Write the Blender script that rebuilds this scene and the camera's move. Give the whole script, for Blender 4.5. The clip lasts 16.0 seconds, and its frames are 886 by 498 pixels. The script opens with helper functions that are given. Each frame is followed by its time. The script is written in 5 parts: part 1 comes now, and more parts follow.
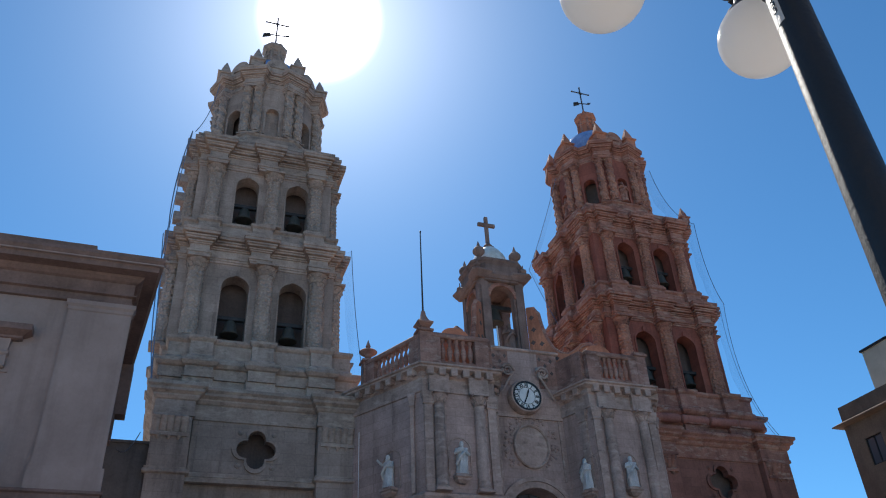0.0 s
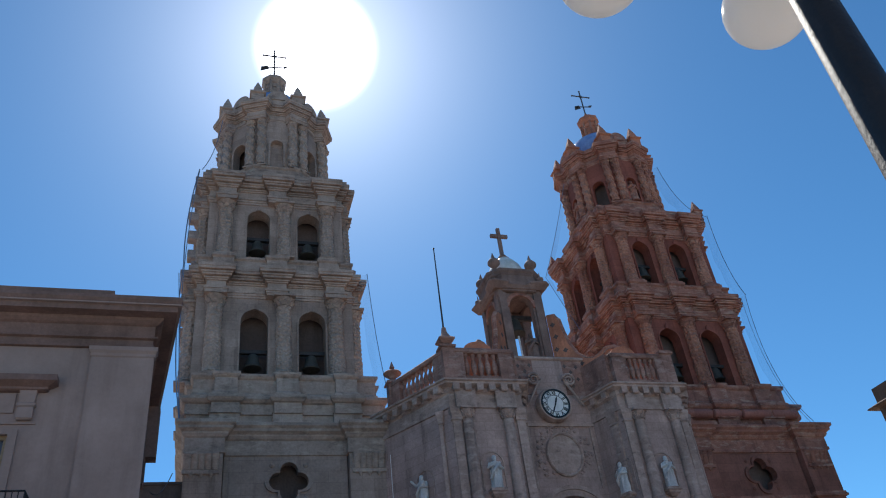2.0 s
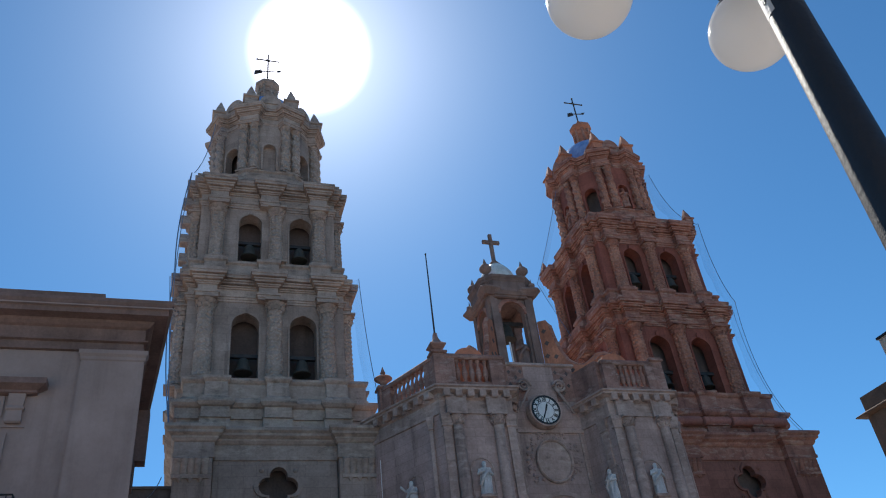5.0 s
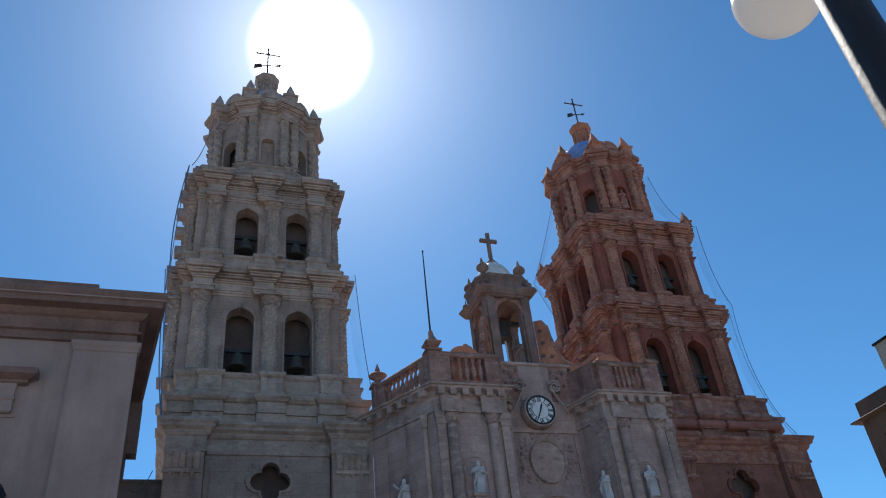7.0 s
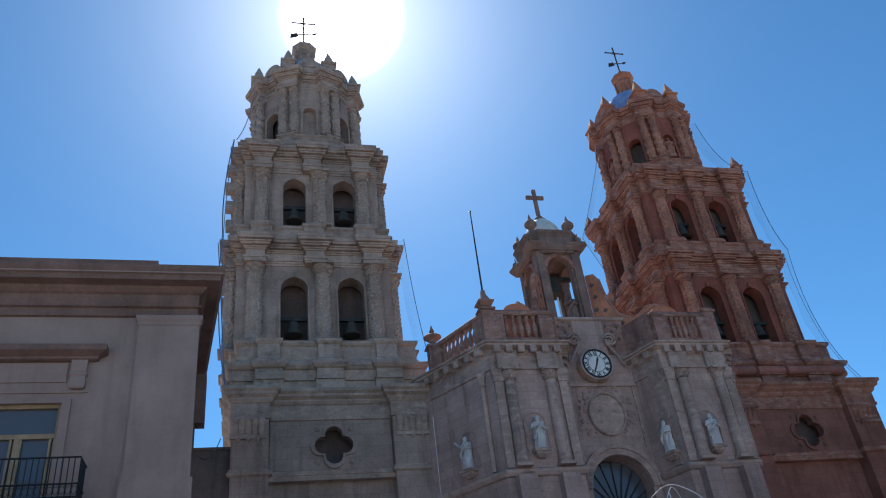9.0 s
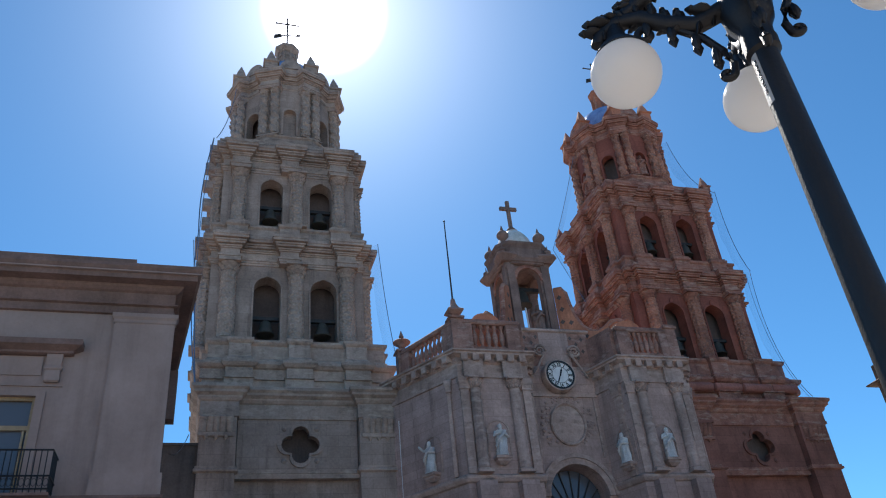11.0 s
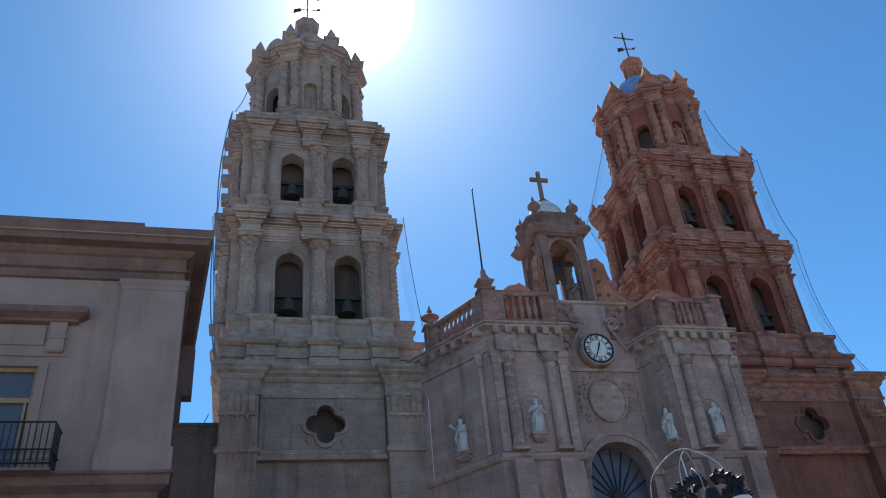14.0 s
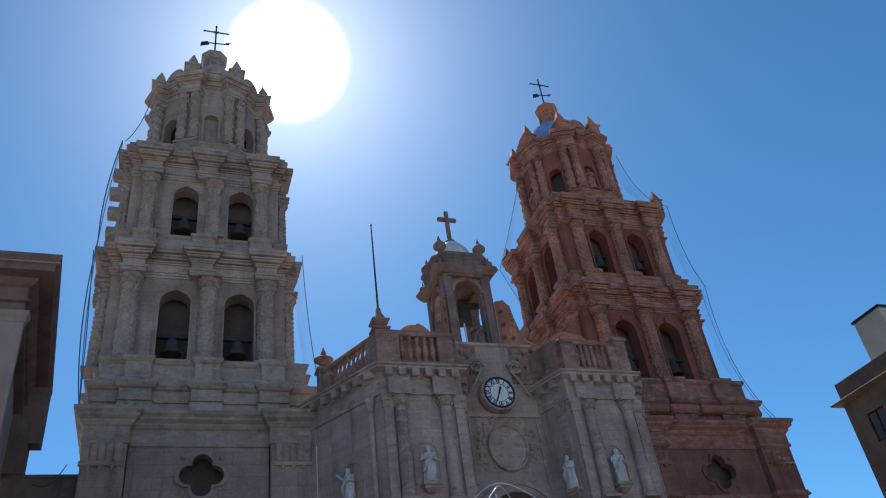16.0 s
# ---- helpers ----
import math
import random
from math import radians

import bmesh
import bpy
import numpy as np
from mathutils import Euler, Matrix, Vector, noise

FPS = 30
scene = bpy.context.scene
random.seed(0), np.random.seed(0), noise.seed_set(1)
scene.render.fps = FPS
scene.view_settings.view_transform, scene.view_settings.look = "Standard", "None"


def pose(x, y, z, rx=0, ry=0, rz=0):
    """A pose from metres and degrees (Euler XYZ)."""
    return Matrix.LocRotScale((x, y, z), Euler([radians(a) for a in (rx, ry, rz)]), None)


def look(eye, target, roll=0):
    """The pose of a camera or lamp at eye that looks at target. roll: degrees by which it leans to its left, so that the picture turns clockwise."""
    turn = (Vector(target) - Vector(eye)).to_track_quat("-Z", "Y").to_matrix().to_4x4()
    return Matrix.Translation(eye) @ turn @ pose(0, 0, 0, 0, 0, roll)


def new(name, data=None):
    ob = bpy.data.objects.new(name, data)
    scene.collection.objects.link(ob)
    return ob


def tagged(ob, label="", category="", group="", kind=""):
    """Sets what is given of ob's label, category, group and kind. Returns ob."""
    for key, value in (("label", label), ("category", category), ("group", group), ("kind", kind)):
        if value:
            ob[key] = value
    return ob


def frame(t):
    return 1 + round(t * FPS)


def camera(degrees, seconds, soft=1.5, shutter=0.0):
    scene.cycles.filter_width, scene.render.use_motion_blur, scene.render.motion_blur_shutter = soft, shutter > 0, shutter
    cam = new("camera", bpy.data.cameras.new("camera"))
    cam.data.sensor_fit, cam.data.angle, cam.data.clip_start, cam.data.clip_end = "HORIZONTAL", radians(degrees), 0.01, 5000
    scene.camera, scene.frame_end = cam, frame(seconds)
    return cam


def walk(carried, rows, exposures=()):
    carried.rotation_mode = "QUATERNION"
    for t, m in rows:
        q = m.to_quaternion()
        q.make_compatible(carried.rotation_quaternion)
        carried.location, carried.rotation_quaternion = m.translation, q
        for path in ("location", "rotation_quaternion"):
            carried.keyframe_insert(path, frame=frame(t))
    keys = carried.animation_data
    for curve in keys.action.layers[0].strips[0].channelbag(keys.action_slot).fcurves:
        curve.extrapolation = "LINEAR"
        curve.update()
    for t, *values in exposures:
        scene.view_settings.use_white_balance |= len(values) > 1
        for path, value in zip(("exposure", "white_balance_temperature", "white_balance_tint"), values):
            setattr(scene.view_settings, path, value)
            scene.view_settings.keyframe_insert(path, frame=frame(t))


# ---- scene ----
cam = camera(58.7, 16.0, soft=1.1)
PATH = [
    (0, (-17.181, -38.995, 1.602), (-16.587, -37.43, 2.696), -3.0),
    (0.5, (-17.192, -38.981, 1.596), (-16.619, -37.422, 2.71), -6.4),
    (1, (-17.176, -38.946, 1.605), (-16.612, -37.387, 2.725), -6.8),
    (1.5, (-17.169, -38.928, 1.608), (-16.613, -37.372, 2.734), -7.2),
    (2, (-17.164, -38.907, 1.609), (-16.608, -37.354, 2.74), -7.5),
    (2.5, (-17.148, -38.911, 1.613), (-16.59, -37.359, 2.743), -7.7),
    (3, (-17.152, -38.915, 1.615), (-16.59, -37.364, 2.747), -7.8),
    (3.5, (-17.15, -38.92, 1.631), (-16.581, -37.373, 2.763), -8.0),
    (4, (-17.154, -38.981, 1.613), (-16.58, -37.438, 2.749), -8.1),
    (6.5, (-17.213, -38.853, 1.603), (-16.64, -37.316, 2.746), -6.3),
    (7, (-17.131, -38.77, 1.637), (-16.549, -37.231, 2.774), -6.5),
    (7.5, (-17.041, -38.686, 1.65), (-16.461, -37.148, 2.79), -6.1),
    (8, (-17.126, -38.528, 1.711), (-16.558, -36.984, 2.848), -3.0),
    (8.5, (-17.318, -38.392, 1.704), (-16.808, -36.782, 2.776), -6.6),
    (9, (-17.333, -38.644, 1.61), (-16.853, -37.023, 2.678), -7.3),
    (11.5, (-17.637, -39.671, 1.472), (-17.062, -38.073, 2.529), -5.1),
    (12, (-17.602, -39.319, 1.535), (-17.021, -37.718, 2.583), -3.9),
    (12.5, (-17.438, -38.957, 1.56), (-16.861, -37.348, 2.599), -6.0),
    (13, (-17.247, -38.599, 1.549), (-16.673, -37.0, 2.604), -8.1),
    (13.5, (-17.168, -37.881, 1.554), (-16.692, -36.255, 2.617), -5.7),
    (14, (-16.901, -37.278, 1.526), (-16.426, -35.648, 2.582), -5.7),
    (14.5, (-16.534, -36.553, 1.591), (-16.035, -34.925, 2.64), -4.9),
    (15, (-15.821, -36.206, 1.682), (-15.218, -34.677, 2.822), -0.7),
    (15.5, (-15.195, -36.03, 1.639), (-14.56, -34.523, 2.79), 1.2),
    (16, (-14.674, -35.867, 1.735), (-14.047, -34.355, 2.886), -8.4),
]
EXPOSURES = [(0, 0.04), (2, -0.05), (4, -0.06), (7.5, -0.06), (9, 0.1), (11.5, 0.14), (13, 0.04), (13.5, 0.12), (14.5, 0.22), (15, 0.06), (15.5, 0.02), (16, -0.05)]
walk(cam, [(t, look(eye, target, roll)) for t, eye, target, roll in PATH], EXPOSURES)

# ---- light ----
SUN_EL, SUN_AZ = 49.2, 9.0
sun_dir = Vector((math.cos(radians(SUN_EL)) * math.sin(radians(SUN_AZ)), math.cos(radians(SUN_EL)) * math.cos(radians(SUN_AZ)), math.sin(radians(SUN_EL))))
world = bpy.data.worlds.new("world")
scene.world = world
world.use_nodes = True
wt = world.node_tree
for n in list(wt.nodes):
    wt.nodes.remove(n)


def wnode(kind, **kw):
    n = wt.nodes.new(kind)
    for k, v in kw.items():
        if k == "op":
            n.operation = v
    return n


sky = wt.nodes.new("ShaderNodeTexSky")
sky.sky_type = "NISHITA"
sky.sun_disc = False
sky.sun_elevation, sky.sun_rotation = radians(SUN_EL), radians(SUN_AZ)
sky.altitude, sky.air_density, sky.dust_density, sky.ozone_density = 1860, 1.0, 0.5, 2.2
bg = wt.nodes.new("ShaderNodeBackground")
bg.inputs["Strength"].default_value = 0.12
tint = wt.nodes.new("ShaderNodeMixRGB")
tint.blend_type, tint.inputs[0].default_value, tint.inputs[2].default_value = "MULTIPLY", 1.0, (0.50, 0.98, 1.21, 1)
wt.links.new(sky.outputs[0], tint.inputs[1])
wt.links.new(tint.outputs[0], bg.inputs["Color"])
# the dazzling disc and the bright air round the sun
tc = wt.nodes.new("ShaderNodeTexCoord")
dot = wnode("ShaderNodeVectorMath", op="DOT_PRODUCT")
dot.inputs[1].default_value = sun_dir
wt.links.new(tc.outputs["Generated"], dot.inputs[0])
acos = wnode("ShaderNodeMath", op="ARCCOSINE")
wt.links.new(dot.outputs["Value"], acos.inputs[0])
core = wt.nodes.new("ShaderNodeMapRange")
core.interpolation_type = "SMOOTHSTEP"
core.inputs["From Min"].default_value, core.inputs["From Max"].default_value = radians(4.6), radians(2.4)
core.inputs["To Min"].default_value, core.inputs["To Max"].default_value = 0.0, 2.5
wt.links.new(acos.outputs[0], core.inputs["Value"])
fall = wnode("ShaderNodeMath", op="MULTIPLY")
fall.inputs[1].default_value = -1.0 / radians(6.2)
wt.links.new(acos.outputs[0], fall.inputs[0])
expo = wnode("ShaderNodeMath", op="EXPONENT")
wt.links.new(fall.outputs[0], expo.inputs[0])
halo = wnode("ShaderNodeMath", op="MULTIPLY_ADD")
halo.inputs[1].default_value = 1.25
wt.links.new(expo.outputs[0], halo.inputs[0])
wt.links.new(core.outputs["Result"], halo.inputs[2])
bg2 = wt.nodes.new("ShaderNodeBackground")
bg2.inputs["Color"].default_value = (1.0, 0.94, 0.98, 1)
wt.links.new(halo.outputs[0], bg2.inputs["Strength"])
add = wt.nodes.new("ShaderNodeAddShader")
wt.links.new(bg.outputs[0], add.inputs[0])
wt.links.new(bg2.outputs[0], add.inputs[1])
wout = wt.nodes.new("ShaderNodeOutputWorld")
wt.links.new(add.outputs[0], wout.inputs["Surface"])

sun_data = bpy.data.lights.new("sun", "SUN")
sun_data.energy, sun_data.angle, sun_data.color = 5.0, radians(0.5), (1.0, 0.95, 0.88)
sun = new("sun", sun_data)
sun.matrix_world = look(sun_dir * 100, (0, 0, 0))


# ---- materials ----
def material(name, base, dark=None, rough=0.85, scale=1.0, bump=0.3, metal=0.0, streak=0.7, joint=0.0, pock=0.0, spread=0.17, lichen=None):
    """A weathered surface: broad stains, grain, runs of dirt, optional masonry joints, and pocks shaded by colour."""
    dark = dark or tuple(c * 0.55 for c in base)
    m = bpy.data.materials.new(name)
    m.use_nodes = True
    t = m.node_tree
    b = t.nodes["Principled BSDF"]
    b.inputs["Roughness"].default_value, b.inputs["Metallic"].default_value = rough, metal
    co = t.nodes.new("ShaderNodeTexCoord")
    geo = t.nodes.new("ShaderNodeNewGeometry")

    def noise_at(size, detail, stretch=(1, 1, 1)):
        mp = t.nodes.new("ShaderNodeMapping")
        mp.inputs["Scale"].default_value = stretch
        t.links.new(geo.outputs["Position"], mp.inputs[0])
        n = t.nodes.new("ShaderNodeTexNoise")
        n.inputs["Scale"].default_value, n.inputs["Detail"].default_value, n.inputs["Roughness"].default_value = size, detail, 0.62
        t.links.new(mp.outputs[0], n.inputs["Vector"])
        return n

    broad, grain, runs = noise_at(0.55 * scale, 6), noise_at(9 * scale, 8), noise_at(1.6 * scale, 5, (1, 1, 0.12))
    r1 = t.nodes.new("ShaderNodeMapRange")
    r1.inputs["From Min"].default_value, r1.inputs["From Max"].default_value = 0.38, 0.66
    t.links.new(broad.outputs["Fac"], r1.inputs["Value"])
    mix1 = t.nodes.new("ShaderNodeMixRGB")
    mix1.inputs[1].default_value, mix1.inputs[2].default_value = (*dark, 1), (*base, 1)
    t.links.new(r1.outputs["Result"], mix1.inputs[0])
    r2 = t.nodes.new("ShaderNodeMapRange")
    r2.inputs["From Min"].default_value, r2.inputs["From Max"].default_value = 0.52, 0.72
    r2.inputs["To Max"].default_value = streak
    t.links.new(runs.outputs["Fac"], r2.inputs["Value"])
    mix2 = t.nodes.new("ShaderNodeMixRGB")
    mix2.blend_type = "MULTIPLY"
    mix2.inputs[2].default_value = (0.45, 0.43, 0.42, 1)
    t.links.new(r2.outputs["Result"], mix2.inputs[0])
    t.links.new(mix1.outputs[0], mix2.inputs[1])
    hsv = t.nodes.new("ShaderNodeHueSaturation")
    r3 = t.nodes.new("ShaderNodeMapRange")
    r3.inputs["To Min"].default_value, r3.inputs["To Max"].default_value = 1 - 2.2 * spread, 1 + 2.2 * spread
    t.links.new(grain.outputs["Fac"], r3.inputs["Value"])
    info = t.nodes.new("ShaderNodeObjectInfo")
    r4 = t.nodes.new("ShaderNodeMapRange")
    r4.inputs["To Min"].default_value, r4.inputs["To Max"].default_value = 1 - spread * 0.5, 1 + spread * 0.5
    t.links.new(info.outputs["Random"], r4.inputs["Value"])
    mul = t.nodes.new("ShaderNodeMath")
    mul.operation = "MULTIPLY"
    t.links.new(r3.outputs["Result"], mul.inputs[0])
    t.links.new(r4.outputs["Result"], mul.inputs[1])
    t.links.new(mul.outputs[0], hsv.inputs["Value"])
    t.links.new(mix2.outputs[0], hsv.inputs["Color"])
    last = hsv.outputs[0]
    height = grain.outputs["Fac"]
    if lichen:
        # pale crust and dark soot in ragged level bands, as on old mouldings
        for stretch, lo, hi, tone in (((0.9, 0.9, 2.6), 0.52, 0.68, lichen), ((1.1, 1.1, 2.2), 0.54, 0.72, tuple(c * 0.32 for c in dark))):
            crust = noise_at(1.5, 7, stretch)
            rc = t.nodes.new("ShaderNodeMapRange")
            rc.inputs["From Min"].default_value, rc.inputs["From Max"].default_value = lo, hi
            rc.inputs["To Max"].default_value = 0.6
            t.links.new(crust.outputs["Fac"], rc.inputs["Value"])
            mc = t.nodes.new("ShaderNodeMixRGB")
            mc.inputs[2].default_value = (*tone, 1)
            t.links.new(rc.outputs["Result"], mc.inputs[0])
            t.links.new(last, mc.inputs[1])
            last = mc.outputs[0]
    if joint:
        # courses of dressed stone on upright faces
        sep = t.nodes.new("ShaderNodeSeparateXYZ")
        t.links.new(geo.outputs["Position"], sep.inputs[0])
        along = t.nodes.new("ShaderNodeMath")
        t.links.new(sep.outputs[0], along.inputs[0])
        t.links.new(sep.outputs[1], along.inputs[1])
        com = t.nodes.new("ShaderNodeCombineXYZ")
        t.links.new(along.outputs[0], com.inputs[0])
        t.links.new(sep.outputs[2], com.inputs[1])
        br = t.nodes.new("ShaderNodeTexBrick")
        br.inputs["Scale"].default_value = 1.0
        br.inputs["Brick Width"].default_value, br.inputs["Row Height"].default_value = joint * 2.1, joint
        br.inputs["Mortar Size"].default_value, br.inputs["Mortar Smooth"].default_value = 0.012, 0.4
        br.inputs["Color1"].default_value, br.inputs["Color2"].default_value, br.inputs["Mortar"].default_value = (1, 1, 1, 1), (0.8, 0.79, 0.78, 1), (0.62, 0.6, 0.58, 1)
        t.links.new(com.outputs[0], br.inputs["Vector"])
        mj = t.nodes.new("ShaderNodeMixRGB")
        mj.blend_type, mj.inputs[0].default_value = "MULTIPLY", 0.75
        t.links.new(last, mj.inputs[1])
        t.links.new(br.outputs["Color"], mj.inputs[2])
        last = mj.outputs[0]
    if pock:
        vo = t.nodes.new("ShaderNodeTexVoronoi")
        vo.inputs["Scale"].default_value = pock
        t.links.new(geo.outputs["Position"], vo.inputs["Vector"])
        height = vo.outputs["Distance"]
        # raised cells tinted lighter and hollows darker: relief shading put into the colour
        rv = t.nodes.new("ShaderNodeMapRange")
        rv.inputs["From Max"].default_value = 0.55
        rv.inputs["To Min"].default_value, rv.inputs["To Max"].default_value = 1.14, 0.86
        t.links.new(height, rv.inputs["Value"])
        mv = t.nodes.new("ShaderNodeMixRGB")
        mv.blend_type, mv.inputs[0].default_value = "MULTIPLY", 1.0
        t.links.new(last, mv.inputs[1])
        t.links.new(rv.outputs["Result"], mv.inputs[2])
        last = mv.outputs[0]
    t.links.new(last, b.inputs["Base Color"])
    bp = t.nodes.new("ShaderNodeBump")
    bp.inputs["Strength"].default_value, bp.inputs["Distance"].default_value = bump, 0.03 if not pock else -0.12
    t.links.new(height, bp.inputs["Height"])
    t.links.new(bp.outputs[0], b.inputs["Normal"])
    return m


GREY = material("grey_stone", (0.44, 0.34, 0.285), (0.31, 0.235, 0.195), joint=0.55)
GREY_TRIM = material("grey_stone_trim", (0.45, 0.345, 0.285), (0.29, 0.22, 0.18), bump=0.5, lichen=(0.52, 0.425, 0.34))
GREY_CARVED = material("grey_stone_carved", (0.50, 0.385, 0.315), (0.36, 0.275, 0.22), pock=6.0, bump=0.9)
RED = material("red_stone", (0.38, 0.12, 0.08), (0.26, 0.08, 0.055), joint=0.5)
RED_BASE = material("red_stone_base", (0.35, 0.15, 0.11), (0.24, 0.10, 0.072), joint=0.5)
RED_TRIM = material("red_stone_trim", (0.43, 0.20, 0.14), (0.25, 0.105, 0.075), bump=0.6, spread=0.2, scale=1.6, lichen=(0.56, 0.40, 0.31))
RED_CARVED = material("red_stone_carved", (0.60, 0.29, 0.19), (0.36, 0.15, 0.10), pock=6.0, bump=1.0)
RED_ROLL = material("red_stone_roll", (0.46, 0.19, 0.14), (0.33, 0.13, 0.10), bump=0.4)
KIOSK = material("kiosk_stone", (0.30, 0.20, 0.165), (0.18, 0.115, 0.095), bump=0.6, scale=1.8)
BALUSTRADE = material("balustrade_stone", (0.40, 0.22, 0.17), (0.23, 0.12, 0.09), bump=0.5, scale=1.6, lichen=(0.50, 0.36, 0.30))
LANTERN_ORANGE = material("orange_stone", (0.54, 0.22, 0.13), (0.38, 0.145, 0.085), bump=0.5)
PORTAL = material("portal_stone", (0.49, 0.345, 0.30), (0.36, 0.25, 0.215), joint=0.42)
PORTAL_TRIM = material("portal_stone_trim", (0.51, 0.365, 0.31), (0.33, 0.23, 0.19), bump=0.5, lichen=(0.58, 0.45, 0.38))
ORANGE = material("orange_plaster", (0.62, 0.25, 0.14), (0.42, 0.16, 0.09), bump=0.4)
MARBLE = material("white_marble", (0.74, 0.71, 0.68), (0.50, 0.47, 0.45), rough=0.55, streak=0.6, scale=3)
PLASTER = material("beige_plaster", (0.37, 0.275, 0.24), (0.30, 0.22, 0.19), streak=0.3, spread=0.05, bump=0.2)
PLASTER_TRIM = material("brown_plaster_trim", (0.25, 0.155, 0.13), (0.16, 0.10, 0.08), streak=0.5)
DARKWALL = material("dark_rubble", (0.13, 0.11, 0.10), (0.075, 0.065, 0.06), bump=0.6)
BLUE_TILE = material("blue_tile", (0.24, 0.34, 0.56), (0.15, 0.23, 0.44), rough=0.16, streak=0.2, scale=4)
WHITE_TILE = material("white_tile", (0.80, 0.79, 0.74), (0.62, 0.60, 0.52), rough=0.3, streak=0.5, scale=3)
IRON = material("black_iron", (0.009, 0.009, 0.011), (0.006, 0.006, 0.007), rough=0.5, streak=0.1, scale=6, bump=0.15)
RUST = material("weathered_iron", (0.05, 0.045, 0.042), (0.03, 0.026, 0.024), rough=0.6, scale=6)
# stone tone darkened to carry the shade inside openings
SOCKET = material("inside_shade", (0.17, 0.125, 0.11), (0.11, 0.08, 0.07), rough=0.9)
BRONZE = material("bell_bronze", (0.075, 0.07, 0.06), (0.05, 0.05, 0.042), rough=0.75, metal=0.1, scale=3)
WOOD = material("varnished_wood", (0.40, 0.30, 0.17), (0.28, 0.19, 0.10), rough=0.5, scale=4, streak=0.2)
ENAMEL = material("white_enamel", (0.82, 0.82, 0.80), (0.70, 0.70, 0.68), rough=0.3, streak=0.15, scale=5, spread=0.03)
BLACK = material("black_paint", (0.015, 0.015, 0.017), (0.01, 0.01, 0.011), rough=0.4, streak=0.0, scale=6)
PAVE = material("plaza_paving", (0.58, 0.51, 0.45), (0.50, 0.43, 0.38), joint=0.6)
CREAM = material("cream_plaster", (0.66, 0.58, 0.47), (0.55, 0.47, 0.37), streak=0.25, spread=0.04)
BROWN = material("brown_facade", (0.23, 0.15, 0.10), (0.16, 0.10, 0.07), streak=0.4)
NET = material("net_cord", (0.12, 0.19, 0.30), (0.09, 0.14, 0.22), rough=0.6, streak=0.0)
STEEL = material("bright_wire", (0.75, 0.75, 0.75), (0.6, 0.6, 0.6), rough=0.3, metal=0.9, streak=0.0, scale=5)
STICKER = material("paper_label", (0.55, 0.54, 0.52), (0.45, 0.44, 0.42), rough=0.6, streak=0.1, scale=8, spread=0.03)

GLASS = bpy.data.materials.new("window_glass")
GLASS.use_nodes = True
gb = GLASS.node_tree.nodes["Principled BSDF"]
gb.inputs["Base Color"].default_value, gb.inputs["Roughness"].default_value = (0.10, 0.11, 0.13, 1), 0.12
gb.inputs["IOR"].default_value = 1.5

OPAL = bpy.data.materials.new("opal_globe")
OPAL.use_nodes = True
ot = OPAL.node_tree
ob_ = ot.nodes["Principled BSDF"]
ob_.inputs["Base Color"].default_value, ob_.inputs["Roughness"].default_value = (0.90, 0.885, 0.86, 1), 0.15
tr = ot.nodes.new("ShaderNodeBsdfTranslucent")
tr.inputs["Color"].default_value = (0.95, 0.93, 0.90, 1)
mx = ot.nodes.new("ShaderNodeMixShader")
mx.inputs[0].default_value = 0.55
dn = ot.nodes.new("ShaderNodeTexNoise")
dn.inputs["Scale"].default_value, dn.inputs["Detail"].default_value = 22, 6
dr = ot.nodes.new("ShaderNodeMapRange")
dr.inputs["To Min"].default_value, dr.inputs["To Max"].default_value = 0.08, 0.2
ot.links.new(dn.outputs["Fac"], dr.inputs["Value"])
ot.links.new(dr.outputs["Result"], ob_.inputs["Roughness"])
ot.links.new(ob_.outputs[0], mx.inputs[1])
ot.links.new(tr.outputs[0], mx.inputs[2])
ot.links.new(mx.outputs[0], ot.nodes["Material Output"].inputs["Surface"])


# ---- mesh helpers ----
def thing(name, at, label, category, group="", kind="", turn=0.0):
    o = new(name)
    o.empty_display_size = 0.3
    o.matrix_world = Matrix.Translation(at) @ Matrix.Rotation(radians(turn), 4, "Z")
    return tagged(o, label, category, group, kind)


def mesh_of(bm, mat, name, smooth=False):
    bmesh.ops.recalc_face_normals(bm, faces=bm.faces)
    me = bpy.data.meshes.new(name)
    bm.to_mesh(me)
    bm.free()
    me.materials.append(mat)
    if smooth:
        for p in me.polygons:
            p.use_smooth = True
        me.set_sharp_from_angle(angle=radians(40))
    return me


def part(name, bm, mat, parent, label="", smooth=False, at=None):
    me = bm if isinstance(bm, bpy.types.Mesh) else mesh_of(bm, mat, name, smooth)
    o = new(name, me)
    o.parent = parent
    if at is not None:
        o.matrix_basis = at if isinstance(at, Matrix) else Matrix.Translation(at)
    if label:
        o["label"] = label
    return o


def solo(name, bm, mat, label, category, at=(0, 0, 0), kind="", group="", smooth=False):
    o = new(name, mesh_of(bm, mat, name, smooth))
    o.location = at
    return tagged(o, label, category, group, kind)


def box(bm, x0, x1, y0, y1, z0, z1, m=None):
    vs = [bm.verts.new(Vector((x, y, z)) if m is None else m @ Vector((x, y, z))) for x in (x0, x1) for y in (y0, y1) for z in (z0, z1)]
    for f in ((0, 1, 3, 2), (4, 6, 7, 5), (0, 4, 5, 1), (2, 3, 7, 6), (0, 2, 6, 4), (1, 5, 7, 3)):
        bm.faces.new([vs[i] for i in f])
    return bm


